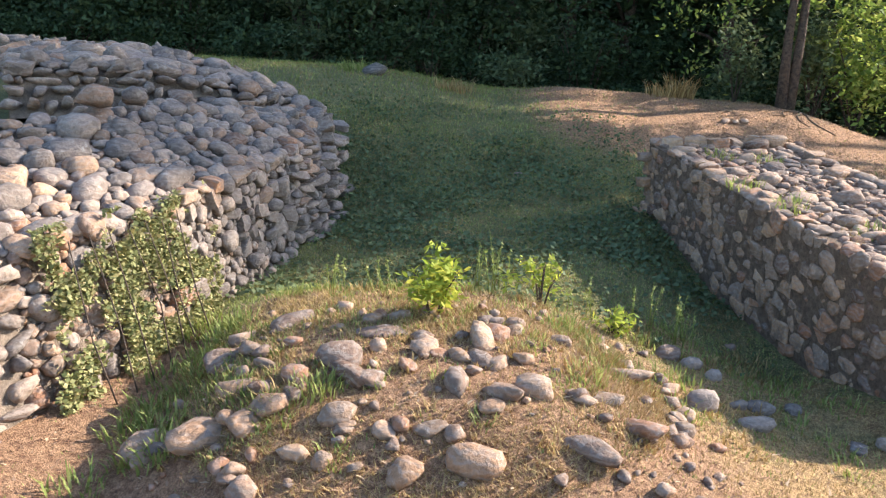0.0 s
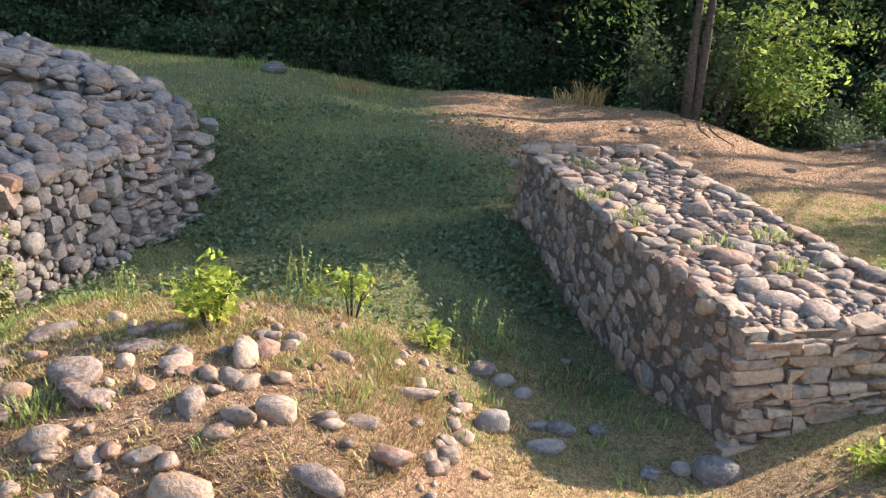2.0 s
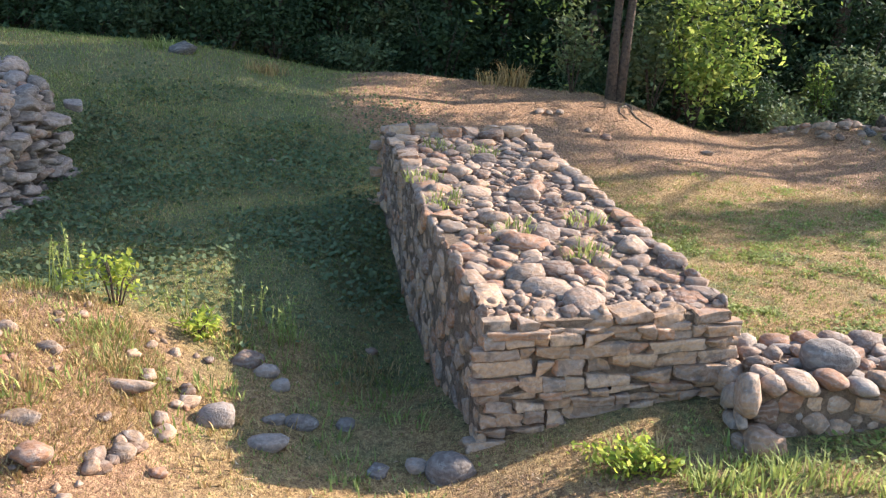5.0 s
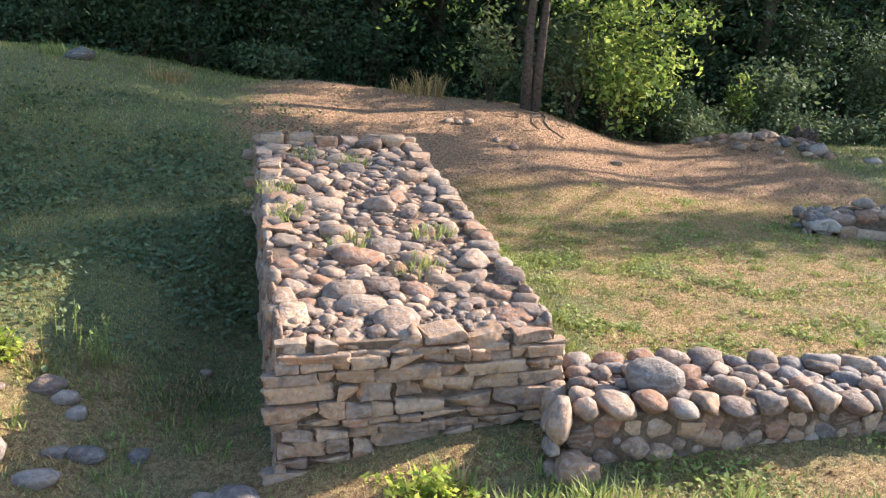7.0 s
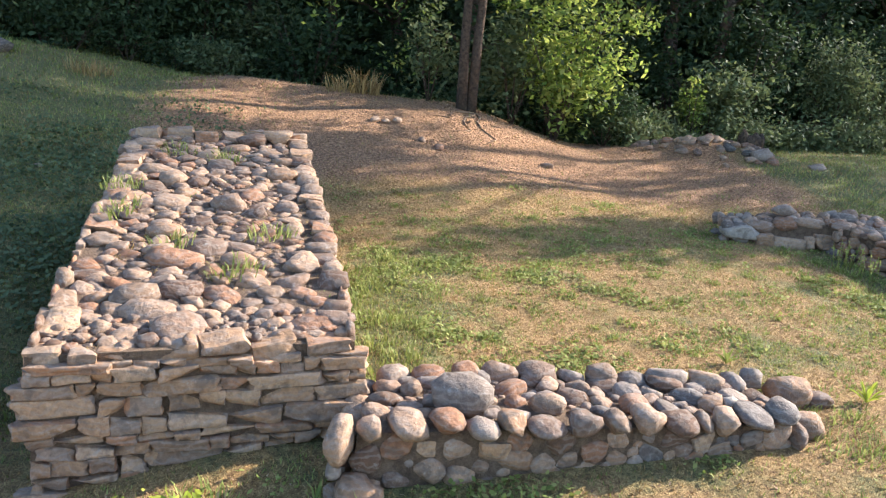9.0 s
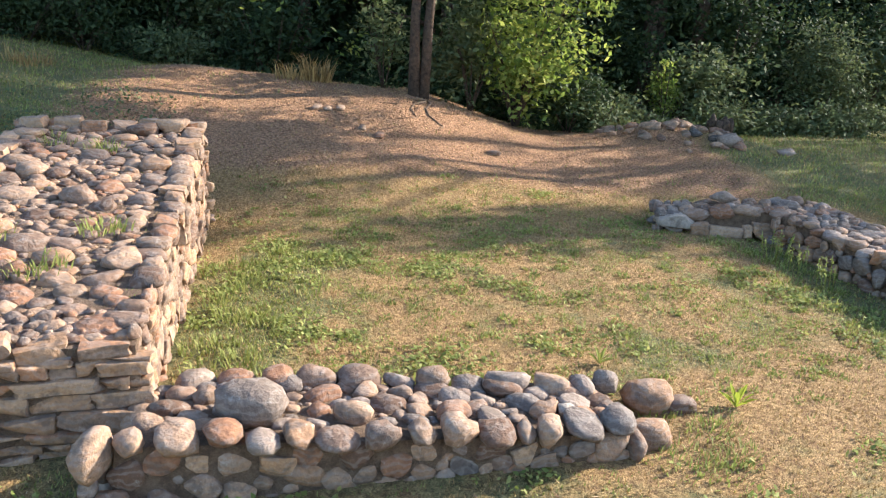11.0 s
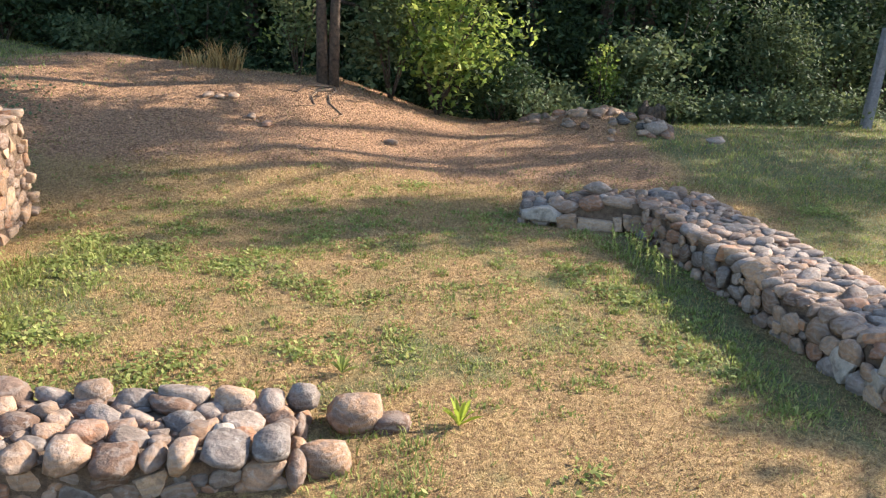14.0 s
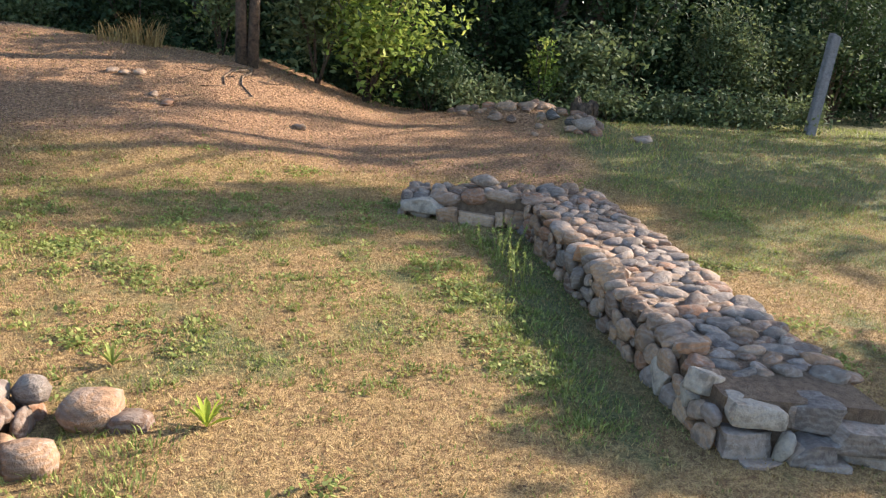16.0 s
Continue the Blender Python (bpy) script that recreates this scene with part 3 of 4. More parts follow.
    lay(w, ((*l0, 0.0), (*i1, 0.0), (*i1, 0.28), (*l0, 0.20)), BLOCKS + GREYS, 0.095, 0.17, 0.13, 0, 0.1)
    lay(w, ((*l1, 0.0), (*l0, 0.0), (*l0, 0.2), (*l1, 0.2)), BLOCKS + GREYS, 0.1, 0.17, 0.13, 0, 0.1)
    lay(w, ((*l0, 0.27), (i1[0] + 0.1, i1[1], 0.36), (o1[0] - 0.2, o1[1], 0.38), (*l1, 0.27)), SMOOTH + SMOOTH_GREY, 0.125, 0.16, 0.12, 0.01, 0.25)
    lay(w, ((*o0, -0.1), (*o1, 0.0), (*o1, z1 - 0.05), (*o0, z0 - 0.05)), COBBLES + GREYS, 0.11, 0.16, 0.13, 0, 0.2)
    w.stone(SLABS[1], (7.50, 7.89, 0.24), Euler((0, 0.04, -0.1)).to_matrix() @ Matrix.Diagonal((0.21, 0.10, 0.06)))
    w.stone(SLABS[2], (8.66, 4.72, 0.27), Euler((0, 0.3, 0.6)).to_matrix() @ Matrix.Diagonal((0.07, 0.06, 0.05)))
    w.stone(GREYS[4], (7.98, 8.12, 0.42), Matrix.Diagonal((0.15, 0.1, 0.065)))
    w.close()


# the broad ruined wall with its two tiers
def broad_wall():
    w = Masonry("stone_wall_broad", (-2.0, 5.5, 0.0), "broad ruined wall of grey cobbles rising in tiers", 298)
    foot = [(-2.15, 2.2, -0.25), (-1.84, 3.25, -0.24), (-1.53, 4.42, -0.18), (-1.24, 5.74, -0.05), (-1.02, 6.62, 0.05), (-1.10, 8.00, 0.18)]
    edge = [(-2.45, 2.4, 0.62), (-2.02, 3.55, 0.76), (-1.58, 4.55, 0.82), (-1.30, 5.72, 0.87), (-1.12, 6.75, 0.93), (-1.20, 7.90, 1.12)]
    back = [(-3.6, 3.0, 1.05), (-3.0, 4.3, 1.18), (-2.40, 5.5, 1.28), (-2.10, 6.45, 1.28), (-1.62, 7.15, 1.14), (-1.35, 7.95, 1.15)]
    verts = foot + edge + back + [(p[0] - 0.6, p[1] + 0.3, -0.3) for p in back]
    k = 6
    faces = [[r * k + i, r * k + i + 1, (r + 1) * k + i + 1, (r + 1) * k + i] for r in range(3) for i in range(5)]
    faces += [[0, 6, 12, 18], [5, 23, 17, 11]]
    w.core([tuple(Vector(v) - Vector((0.012, -0.01, 0.008))) for v in verts], faces, CORE)
    for i in (1, 2, 3):
        bed(w, (foot[i], foot[i + 1], edge[i + 1], edge[i]), SMOOTH + ROUGH[:4] + SMOOTH_GREY if i < 2 else SMOOTH_GREY + GREYS[:5] + DARKS, ((0.13, 0.12), (0.085, 1.1), (0.06, 1.5), (0.042, 1.3)), 1.3, 0.85, 0.06, 0.34)
        if i == 3:
            lay(w, (Vector(foot[i]).lerp(Vector(foot[i + 1]), 0.4), foot[i + 1], edge[i + 1], Vector(edge[i]).lerp(Vector(edge[i + 1]), 0.4)), DARKS + GREYS, 0.06, 0.17, 0.2, 0.02, 0.15, skip=0.25)
    for i in (1, 2, 3):
        p, q = Vector(edge[i]), Vector(edge[i + 1])
        o = Vector((-0.13, 0.05, 0.07))
        rim(w, p + Vector((0.03, 0, 0.02)), q + Vector((0.03, 0, 0.02)), (-1, 0.3, 0.3), BLOCKS[:4] + SMOOTH_GREY + SMOOTH[:4], 0.16, 0.16, 0.07, 0.03, 0.08, 0.2)
    for i in (1, 2, 3, 0, 4):
        bed(w, (edge[i], edge[i + 1], back[i + 1], back[i]), SMOOTH_GREY + SMOOTH_GREY + SMOOTH[:7] + GREYS[:3], ((0.17, 0.1), (0.112, 1.0), (0.082, 1.5), (0.056, 1.4), (0.036, 0.9)), 1.4, 0.75, 0.06, 0.32)
    for i in (4, 0):
        lay(w, (foot[i], foot[i + 1], edge[i + 1], edge[i]), GREYS, 0.10, 0.145, 0.14, 0.0, 0.25)
    for p, s in (((-2.30, 5.30, 1.40), (0.15, 0.12, 0.10)), ((-2.12, 5.48, 1.38), (0.10, 0.09, 0.08)), ((-1.16, 6.62, 0.50), (0.12, 0.1, 0.085)), ((-0.98, 6.70, 0.50), (0.08, 0.08, 0.06))):
        w.stone(GREYS[int(p[1] * 10) % 12], p, Matrix.Diagonal(s))
    for i in range(46):
        f = rng.random()
        p = Vector((-1.70, 6.9, 1.12)).lerp(Vector((-1.12, 7.7, 0.98)), f) + Vector((rng.gauss(0, 0.07), rng.gauss(0, 0.22), rng.uniform(-0.12, 0.07)))
        w.stone(rng.choice(GREYS + DARKS), p, facing(None, 0.5) @ Matrix.Diagonal((rng.uniform(0.07, 0.15), rng.uniform(0.07, 0.12), rng.uniform(0.03, 0.07))))
    for i in range(34):
        p = Vector((-1.06, 6.9 + 0.9 * rng.random(), 0.15 + 0.75 * rng.random())) + Vector((rng.uniform(-0.06, 0.07), 0, 0))
        w.stone(rng.choice(DARKS + GREYS), p, facing(None, 0.25) @ Matrix.Diagonal((rng.uniform(0.09, 0.15), rng.uniform(0.08, 0.16), rng.uniform(0.03, 0.06))))
    w.close()
    u = Masonry("stone_wall_upper", (-2.6, 7.3, 1.2), "upper tier of a ruined grey stone wall", 260)
    f = [(-3.3, 6.0, 1.20), (-2.45, 6.55, 1.18), (-1.66, 7.10, 1.02), (-1.38, 7.85, 1.0)]
    t = [(-3.35, 6.15, 1.55), (-2.5, 6.72, 1.52), (-1.74, 7.25, 1.30), (-1.52, 7.90, 1.25)]
    b = [(-4.2, 7.9, 1.62), (-3.2, 8.2, 1.66), (-2.3, 8.3, 1.52), (-1.65, 8.5, 1.2)]
    verts = f + t + b + [(p[0], p[1] + 0.15, 0.3) for p in b]
    faces = [[r * 4 + i, r * 4 + i + 1, (r + 1) * 4 + i + 1, (r + 1) * 4 + i] for r in range(3) for i in range(3)] + [[3, 15, 11, 7], [0, 4, 8, 12]]
    u.core([tuple(Vector(v) - Vector((0.0, -0.03, 0.04))) for v in verts], faces, CORE)
    for i in (2, 1, 0):
        lay(u, (f[i], f[i + 1], t[i + 1], t[i]), GREYS, 0.10, 0.17, 0.15, 0, 0.25)
        bed(u, (t[i], t[i + 1], b[i + 1], b[i]), SMOOTH_GREY + GREYS + DARKS, ((0.22, 0.4), (0.14, 1.2), (0.09, 1.3), (0.055, 1.0)), 1.4, 0.7, 0.12, 0.35)
        rim(u, t[i], t[i + 1], (-0.3, 1, 0.1), GREYS + DARKS, 0.2, 0.2, 0.11, 0.05, 0.12, 0.25)
    u.close()
    h = Masonry("stone_wall_far", (-4.8, 8.9, 1.4), "far stretch of ruined wall in layered grey stones", 200)
    a0, a1 = (-7.0, 8.7), (-3.1, 8.55)
    prism(h, [(*a0, 0.9), (*a1, 0.9), (-3.1, 9.3, 0.9), (-7.0, 9.4, 0.9)], [(*a0, 1.85), (*a1, 1.62), (-3.1, 9.3, 1.64), (-7.0, 9.4, 1.87)], CORE)
    lay(h, ((*a0, 1.0), (*a1, 1.0), (*a1, 1.60), (*a0, 1.84)), GREYS, 0.11, 0.2, 0.15, 0, 0.15)
    lay(h, ((*a0, 1.86), (*a1, 1.63), (-3.1, 9.3, 1.65), (-7.0, 9.4, 1.88)), GREYS, 0.14, 0.2, 0.12, 0.0, 0.2)
    h.close()


# ---------- plants ----------
nrng = np.random.default_rng(11)


def leaves(centres, size, droop=0.4, narrow=0.5, up=0.3):
    """Corners of folded rhombic leaves, two triangles each."""
    n = len(centres)
    d = nrng.normal(size=(n, 3))
    d[:, 2] = d[:, 2] * 0.6 - droop
    d /= np.linalg.norm(d, axis=1)[:, None]
    s = np.cross(d, nrng.normal(size=(n, 3)) * 0.6 + np.array([0, 0, up + 0.7]))
    s /= np.linalg.norm(s, axis=1)[:, None] + 1e-6
    ln = (size * nrng.uniform(0.6, 1.3, n))[:, None]
    tip, base = centres + d * ln * 0.5, centres - d * ln * 0.5
    w = s * ln * narrow * 0.5
    return np.stack([base, centres + w, tip, centres - w], 1).reshape(-1, 3)


def clumps(centre, radii, clusters, per, spread, shell=0.55):
    c = nrng.normal(size=(clusters, 3))
    c /= np.linalg.norm(c, axis=1)[:, None]
    lump = 1 + 0.55 * lattice(c[:, 0] * 1.7 + centre[0] + 3 * radii[0], c[:, 1] * 1.7 + 2.6 * c[:, 2] + 5 * radii[2])
    c *= (nrng.uniform(shell, 1.0, clusters) * lump)[:, None] * np.array(radii) * nrng.uniform(0.8, 1.12, (clusters, 1))
    p = np.repeat(c, per, 0) + nrng.normal(size=(clusters * per, 3)) * spread * np.array([1, 1, 0.65])
    return p + np.array(centre)


def tube(points, radii, sides=8):
    verts, faces = [], []
    for i, (p, r) in enumerate(zip(points, radii)):
        p = Vector(p)
        d = (Vector(points[min(i + 1, len(points) - 1)]) - Vector(points[max(i - 1, 0)])).normalized()
        x = d.orthogonal().normalized()
        y = d.cross(x)
        for k in range(sides):
            a = 2 * math.pi * k / sides
            verts.append(tuple(p + (x * math.cos(a) + y * math.sin(a)) * r * (1 + 0.12 * math.sin(3 * a + i))))
    for i in range(len(points) - 1):
        for k in range(sides):
            faces.append([i * sides + k, i * sides + (k + 1) % sides, (i + 1) * sides + (k + 1) % sides, (i + 1) * sides + k])
    faces.append(list(range(sides))[::-1])
    faces.append([(len(points) - 1) * sides + k for k in range(sides)])
    return verts, faces


def tubes(name, runs, mat):
    verts, faces = [], []
    for pts, rad in runs:
        v, f = tube(pts, rad)
        faces.extend([[i + len(verts) for i in q] for q in f])
        verts.extend(v)
    return mesh_of(name, verts, faces, mat, True)


def tree(x, y, height, radius, base, mat, label, trunk=0.16, leaf=0.13, clusters=150, per=45, stems=1, group="trees of the wood", spread=0.3, boughs=(), shade_canopy=()):
    z = float(land(x, y))
    root = thing("tree", (x, y, z - 0.05), label, "tree", group)
    runs = []
    for s in range(stems):
        ox = (s - (stems - 1) / 2) * trunk * 2.1
        pts = [(ox + 0.05 * i * rng.uniform(-1, 1) + 0.04 * i * ox, 0.05 * i * rng.uniform(-1, 1), height * 0.82 * i / 6) for i in range(7)]
        runs.append((pts, [trunk * 1.35, trunk * 1.02] + [trunk * (1 - 0.14 * i) for i in range(1, 6)]))
        for j in range(7):
            q = Vector(pts[2 + j % 4])
            a = rng.uniform(0, 6.28)
            out = Vector((math.cos(a), math.sin(a), rng.uniform(0.1, 0.7))) * radius * 0.75
            runs.append(([tuple(q), tuple(q + out * 0.5 + Vector((0, 0, 0.1))), tuple(q + out)], [trunk * 0.35, trunk * 0.22, trunk * 0.06]))
    part("trunk", tubes("trunk", runs, BARK), root, "furrowed brown bark")
    cz = (base + height) / 2
    pts = clumps((0, 0, cz), (radius, radius, (height - base) / 2), clusters, per, spread, 0.35)
    part("crown", raw_mesh("crown", leaves(pts, leaf), 4, mat), root)
    for bx, by, bz in boughs:
        q, e = Vector((0, 0, 2.6)), Vector((bx - x, by - y, bz - z))
        part("bough", tubes("bough", [([tuple(q), tuple(q.lerp(e, 0.55) + Vector((0, 0, 0.35))), tuple(e)], [0.035, 0.02, 0.006])], BARK), root)
        c = np.array([tuple(q.lerp(e, f) + Vector((0, 0, 0.3 * math.sin(3.1 * f)))) for f in nrng.uniform(0.45, 1.05, 240)])
        part("bough_leaves", raw_mesh("bough_leaves", leaves(c + nrng.normal(size=c.shape) * 0.13, leaf, 0.7), 4, mat), root)
    # extra limbs with leaf masses, added only to throw shade
    for cx, cy, czz, rx, ry, rz in shade_canopy:
        q, e = Vector((0, 0, 3.4)), Vector((cx - x, cy - y, czz - z))
        part("limb", tubes("limb", [([tuple(q), tuple(q.lerp(e, 0.5) + Vector((0, 0, 0.4))), tuple(e)], [0.05, 0.035, 0.012])], BARK), root)
        part("limb_leaves", raw_mesh("limb_leaves", leaves(clumps(tuple(e), (rx, ry, rz), 78, 42, 0.12, 0.1), leaf * 1.25), 4, mat), root)
    return root


def bush(x, y, size, mat, label, leaf=0.1, clusters=60, per=40, group="", spread=0.2, name="bush", dz=0.0, droop=0.4, narrow=0.5):
    z = float(land(x, y)) + dz
    root = thing(name, (x, y, z), label, "bush", group)
    runs = []
    for j in range(7):
        a = rng.uniform(0, 6.28)
        t = Vector((math.cos(a) * size[0] * 0.7, math.sin(a) * size[1] * 0.7, size[2] * rng.uniform(0.9, 1.6)))
        part("stem", tubes("stem", [([(0, 0, -0.08), tuple(t * 0.5 + Vector((0, 0, size[2] * 0.15))), tuple(t)], [0.012 * size[2] + 0.004, 0.008 * size[2] + 0.003, 0.002])], BARK), root)
    pts = clumps((0, 0, size[2]), size, clusters, per, spread, 0.3)
    pts[:, 2] = np.maximum(pts[:, 2], 0.02)
    part("foliage", raw_mesh("foliage", leaves(pts, leaf, droop, narrow), 4, mat), root)
    return root


def strew(name, n, box, height, width, mat, keep, label, lean=0.5, kind="stuff"):
    """Blades of grass, one bent triangle pair each, where keep(x, y) allows."""
    x, y = nrng.uniform(box[0], box[1], n), nrng.uniform(box[2], box[3], n)
    ok = keep(x, y) > nrng.uniform(0, 1, n)
    x, y = x[ok], y[ok]
    n = len(x)
    z = land(x, y) - 0.004
    a = nrng.uniform(0, 6.283, n)
    h = height * nrng.uniform(0.45, 1.4, n)
    l = lean * nrng.uniform(0.1, 1.4, n) * h
    w = width * nrng.uniform(0.6, 1.4, n)
    p = np.stack([x, y, z], -1)
    side = np.stack([-np.sin(a), np.cos(a), 0 * a], -1) * w[:, None]
    tip = p + np.stack([np.cos(a) * l, np.sin(a) * l, h], -1)
    verts = np.stack([p - side, p + side, tip], 1).reshape(-1, 3)
    tagged(new(name, raw_mesh(name, verts, 3, mat)), label, "grass", kind=kind)


def off_walls(x, y):
    a = (x > 2.55 - 0.17 * (y - 3.75)) & (x < 3.92 - 0.16 * (y - 4.0)) & (y > 3.70 + 0.22 * (x - 2.58)) & (y < 7.6)
    b = (x > 3.8) & (x < 6.15) & (y > 3.62 + 0.15 * (x - 3.8)) & (y < 4.45)
    c = (x > 8.66 - 0.12 * (y - 4.5)) & (x < 9.42 - 0.12 * (y - 4.5)) & (y > 4.5) & (y < 8.2)
    d = (x < -1.05) & (x < -1.56 + 0.24 * (y - 4.4)) & (y < 8.1)
    return ~(a | b | c | d)


def build_grass():
    def dry(x, y):
        g, r, e = cover(x, y)
        return off_walls(x, y) * (1 - 0.8 * r) * (1 - 0.35 * e) * (1 - 0.55 * g)

    def green(x, y):
        g, r, e = cover(x, y)
        return off_walls(x, y) * (1 - 0.9 * r) * (1 - 0.8 * e) * np.clip((g + 0.30 * wavy(x, y, 5.0, 0.4) + 0.25 * wavy(x, y, 13.0, 1.4) - 0.28) * 1.6, 0.02, 1)

    def hollow(x, y):
        return off_walls(x, y) * (1 - sm(2.0, 2.8, x)) * sm(4.3, 5.4, y) * (1 - sm(8.5, 11, y)) * np.clip(0.6 + 0.5 * wavy(x, y, 2.3, 1.1), 0.05, 1)

    def litter(x, y):
        g, r, e = cover(x, y)
        return off_walls(x, y) * np.clip(r + 0.8 * e, 0, 1)
    strew("dry_grass", 330000, (-1, 12, 2.2, 9.5), 0.020, 0.0034, DRY, dry, "short parched straw-coloured grass", 1.0)
    strew("dry_grass_far", 70000, (-5, 15, 8.5, 15), 0.035, 0.005, DRY, dry, "parched grass towards the wood", 0.9)
    strew("green_grass", 300000, (-2, 12, 2.2, 10), 0.022, 0.0042, GRASS, green, "patches of short green grass", 0.8)
    strew("green_grass_far", 70000, (-8, 17, 9, 16), 0.05, 0.006, GRASS, lambda x, y: green(x, y) * 1.0, "shaded green grass below the wood", 0.8)
    strew("leaf_litter", 120000, (-2, 10, 2.2, 14), 0.014, 0.008, LITTER, litter, "brown fallen leaves and needles", 2.4)
    x, y = nrng.uniform(-1.5, 3, 42000), nrng.uniform(4.2, 11, 42000)
    ok = hollow(x, y) > nrng.uniform(0, 1, len(x))
    p = np.stack([x, y, land(x, y) + nrng.uniform(0.01, 0.06, len(x))], -1)[ok]
    tagged(new("clover", raw_mesh("clover", leaves(p, 0.045, 0.0, 0.75, 1.2), 4, CLOVER)), "low broad-leaved weeds carpeting the hollow", "weeds", kind="stuff")
    x, y = nrng.uniform(2.5, 10.5, 200000), nrng.uniform(3.4, 9, 200000)
    ok = (green(x, y) * np.clip(wavy(x, y, 4.0, 2.5) + 0.1, 0, 1)) > nrng.uniform(0, 1, len(x))
    p = np.stack([x, y, land(x, y) + nrng.uniform(0.005, 0.035, len(x))], -1)[ok]
    tagged(new("lawn_weeds", raw_mesh("lawn_weeds", leaves(p, 0.032, 0.0, 0.6, 1.2), 4, GRASS)), "small green weeds in the parched lawn", "weeds", kind="stuff")


def tuft(x, y, n, height, mat, label, radius=0.08, width=0.004, dz=0.0, name="grass_tuft", group=""):
    a, r = nrng.uniform(0, 6.283, n), radius * np.sqrt(nrng.uniform(0, 1, n))
    px, py = x + r * np.cos(a), y + r * np.sin(a)
    p = np.stack([px - x, py - y, land(px, py) - float(land(x, y)) - 0.01], -1)
    h = height * nrng.uniform(0.4, 1.2, n)
    b = a + nrng.normal(size=n) * 0.8
    out = np.stack([np.cos(b), np.sin(b), 0 * b], -1)
    side = np.stack([-np.sin(b), np.cos(b), 0 * b], -1) * width * nrng.uniform(0.6, 1.3, n)[:, None]
    up = np.array([0, 0, 1.0])
    mid = p + out * (h * 0.22)[:, None] + up * (h * 0.6)[:, None]
    tip = p + out * (h * nrng.uniform(0.35, 0.8, n))[:, None] + up * (h * 0.9)[:, None]
    verts = np.concatenate([np.stack([p - side, p + side, mid + side * 0.7, mid - side * 0.7], 1), np.stack([mid - side * 0.7, mid + side * 0.7, tip, tip], 1) + 0], 1)
    verts = verts.reshape(-1, 3)
    # last pair of corners closes to a point
    verts[7::8] = verts[6::8] - 0.0006
    verts = verts + np.array([x, y, float(land(x, y)) + dz])
    TUFTS.setdefault((name, group or label, mat.name), (label, mat, []))[2].append(verts)


TUFTS = {}


def plant_tufts():
    for (name, group, _), (label, mat, runs) in TUFTS.items():
        tagged(new(name, raw_mesh(name, np.concatenate(runs), 4, mat)), label, "grass", kind="stuff")


def loose_stone(x, y, s, meshes, label, rot=0.0, sink=0.25, name="stone", group="loose stones"):
    me = meshes[int(abs(x * 37 + y * 91)) % len(meshes)]
    ob = new(name, me)
    ob.location = (x, y, float(land(x, y)) + s[2] * (1 - 2 * sink) * 0.9)
    ob.rotation_euler = (rng.uniform(-0.2, 0.2), rng.uniform(-0.2, 0.2), rot)
    ob.scale = s
    return tagged(ob, label, "stone", group)


tall_wall()
low_wall()
angled_wall()
broad_wall()
build_grass()

# ---------- the mound ----------
MOUND = [(-0.42, 3.28, 0.13, 0.10, 0.08, 0.3), (-0.62, 3.18, 0.06, 0.05, 0.05, 0.0), (-0.68, 2.98, 0.10, 0.08, 0.07, 0.5), (-0.98, 2.92, 0.14, 0.10, 0.09, 0.9),
         (-0.88, 3.18, 0.14, 0.06, 0.05, 0.5), (-0.42, 2.92, 0.09, 0.08, 0.07, 0.2), (-0.55, 2.74, 0.06, 0.05, 0.04, 0.1), (-0.12, 2.66, 0.10, 0.08, 0.06, 0.1),
         (-0.02, 2.85, 0.08, 0.05, 0.045, 0.2), (0.28, 3.62, 0.09, 0.08, 0.08, 1.2), (-0.05, 3.40, 0.08, 0.07, 0.06, 1.0), (0.10, 3.35, 0.07, 0.05, 0.05, -0.6),
         (0.28, 3.05, 0.10, 0.05, 0.05, -0.6)]
MOUND_BACK = [(0.42, 3.12, 0.08, 0.06, 0.06, -0.2), (0.62, 3.12, 0.09, 0.05, 0.045, -0.7), (0.75, 3.20, 0.08, 0.045, 0.04, 0.0),
         (0.86, 3.02, 0.16, 0.08, 0.07, -0.9), (0.60, 2.80, 0.14, 0.07, 0.06, -0.8), (0.95, 3.70, 0.17, 0.06, 0.06, -0.15), (0.62, 3.75, 0.06, 0.04, 0.035, -0.3),
         (1.20, 3.48, 0.06, 0.05, 0.05, 0.3), (1.12, 3.22, 0.045, 0.045, 0.06, 0.3), (1.36, 4.38, 0.10, 0.08, 0.08, 0.2), (-0.75, 3.80, 0.12, 0.07, 0.06, 0.6),
         (-1.02, 3.55, 0.12, 0.09, 0.07, 0.4), (-0.50, 3.95, 0.05, 0.05, 0.05, 0.2), (-0.98, 3.72, 0.10, 0.06, 0.06, 0.7), (-0.28, 3.62, 0.14, 0.07, 0.04, 0.0),
         (-1.25, 3.05, 0.10, 0.09, 0.06, 0.4), (-0.72, 2.60, 0.06, 0.09, 0.07, 0.0), (-0.20, 3.85, 0.07, 0.05, 0.04, 0.3)]
for x, y, a, b, c, r in MOUND + MOUND_BACK:
    loose_stone(x, y, (a * 1.1, b * 1.1, c * 0.92), SMOOTH[:5] + ROUGH + COBBLES, "brown field stone half sunk in dry earth", r, 0.42)
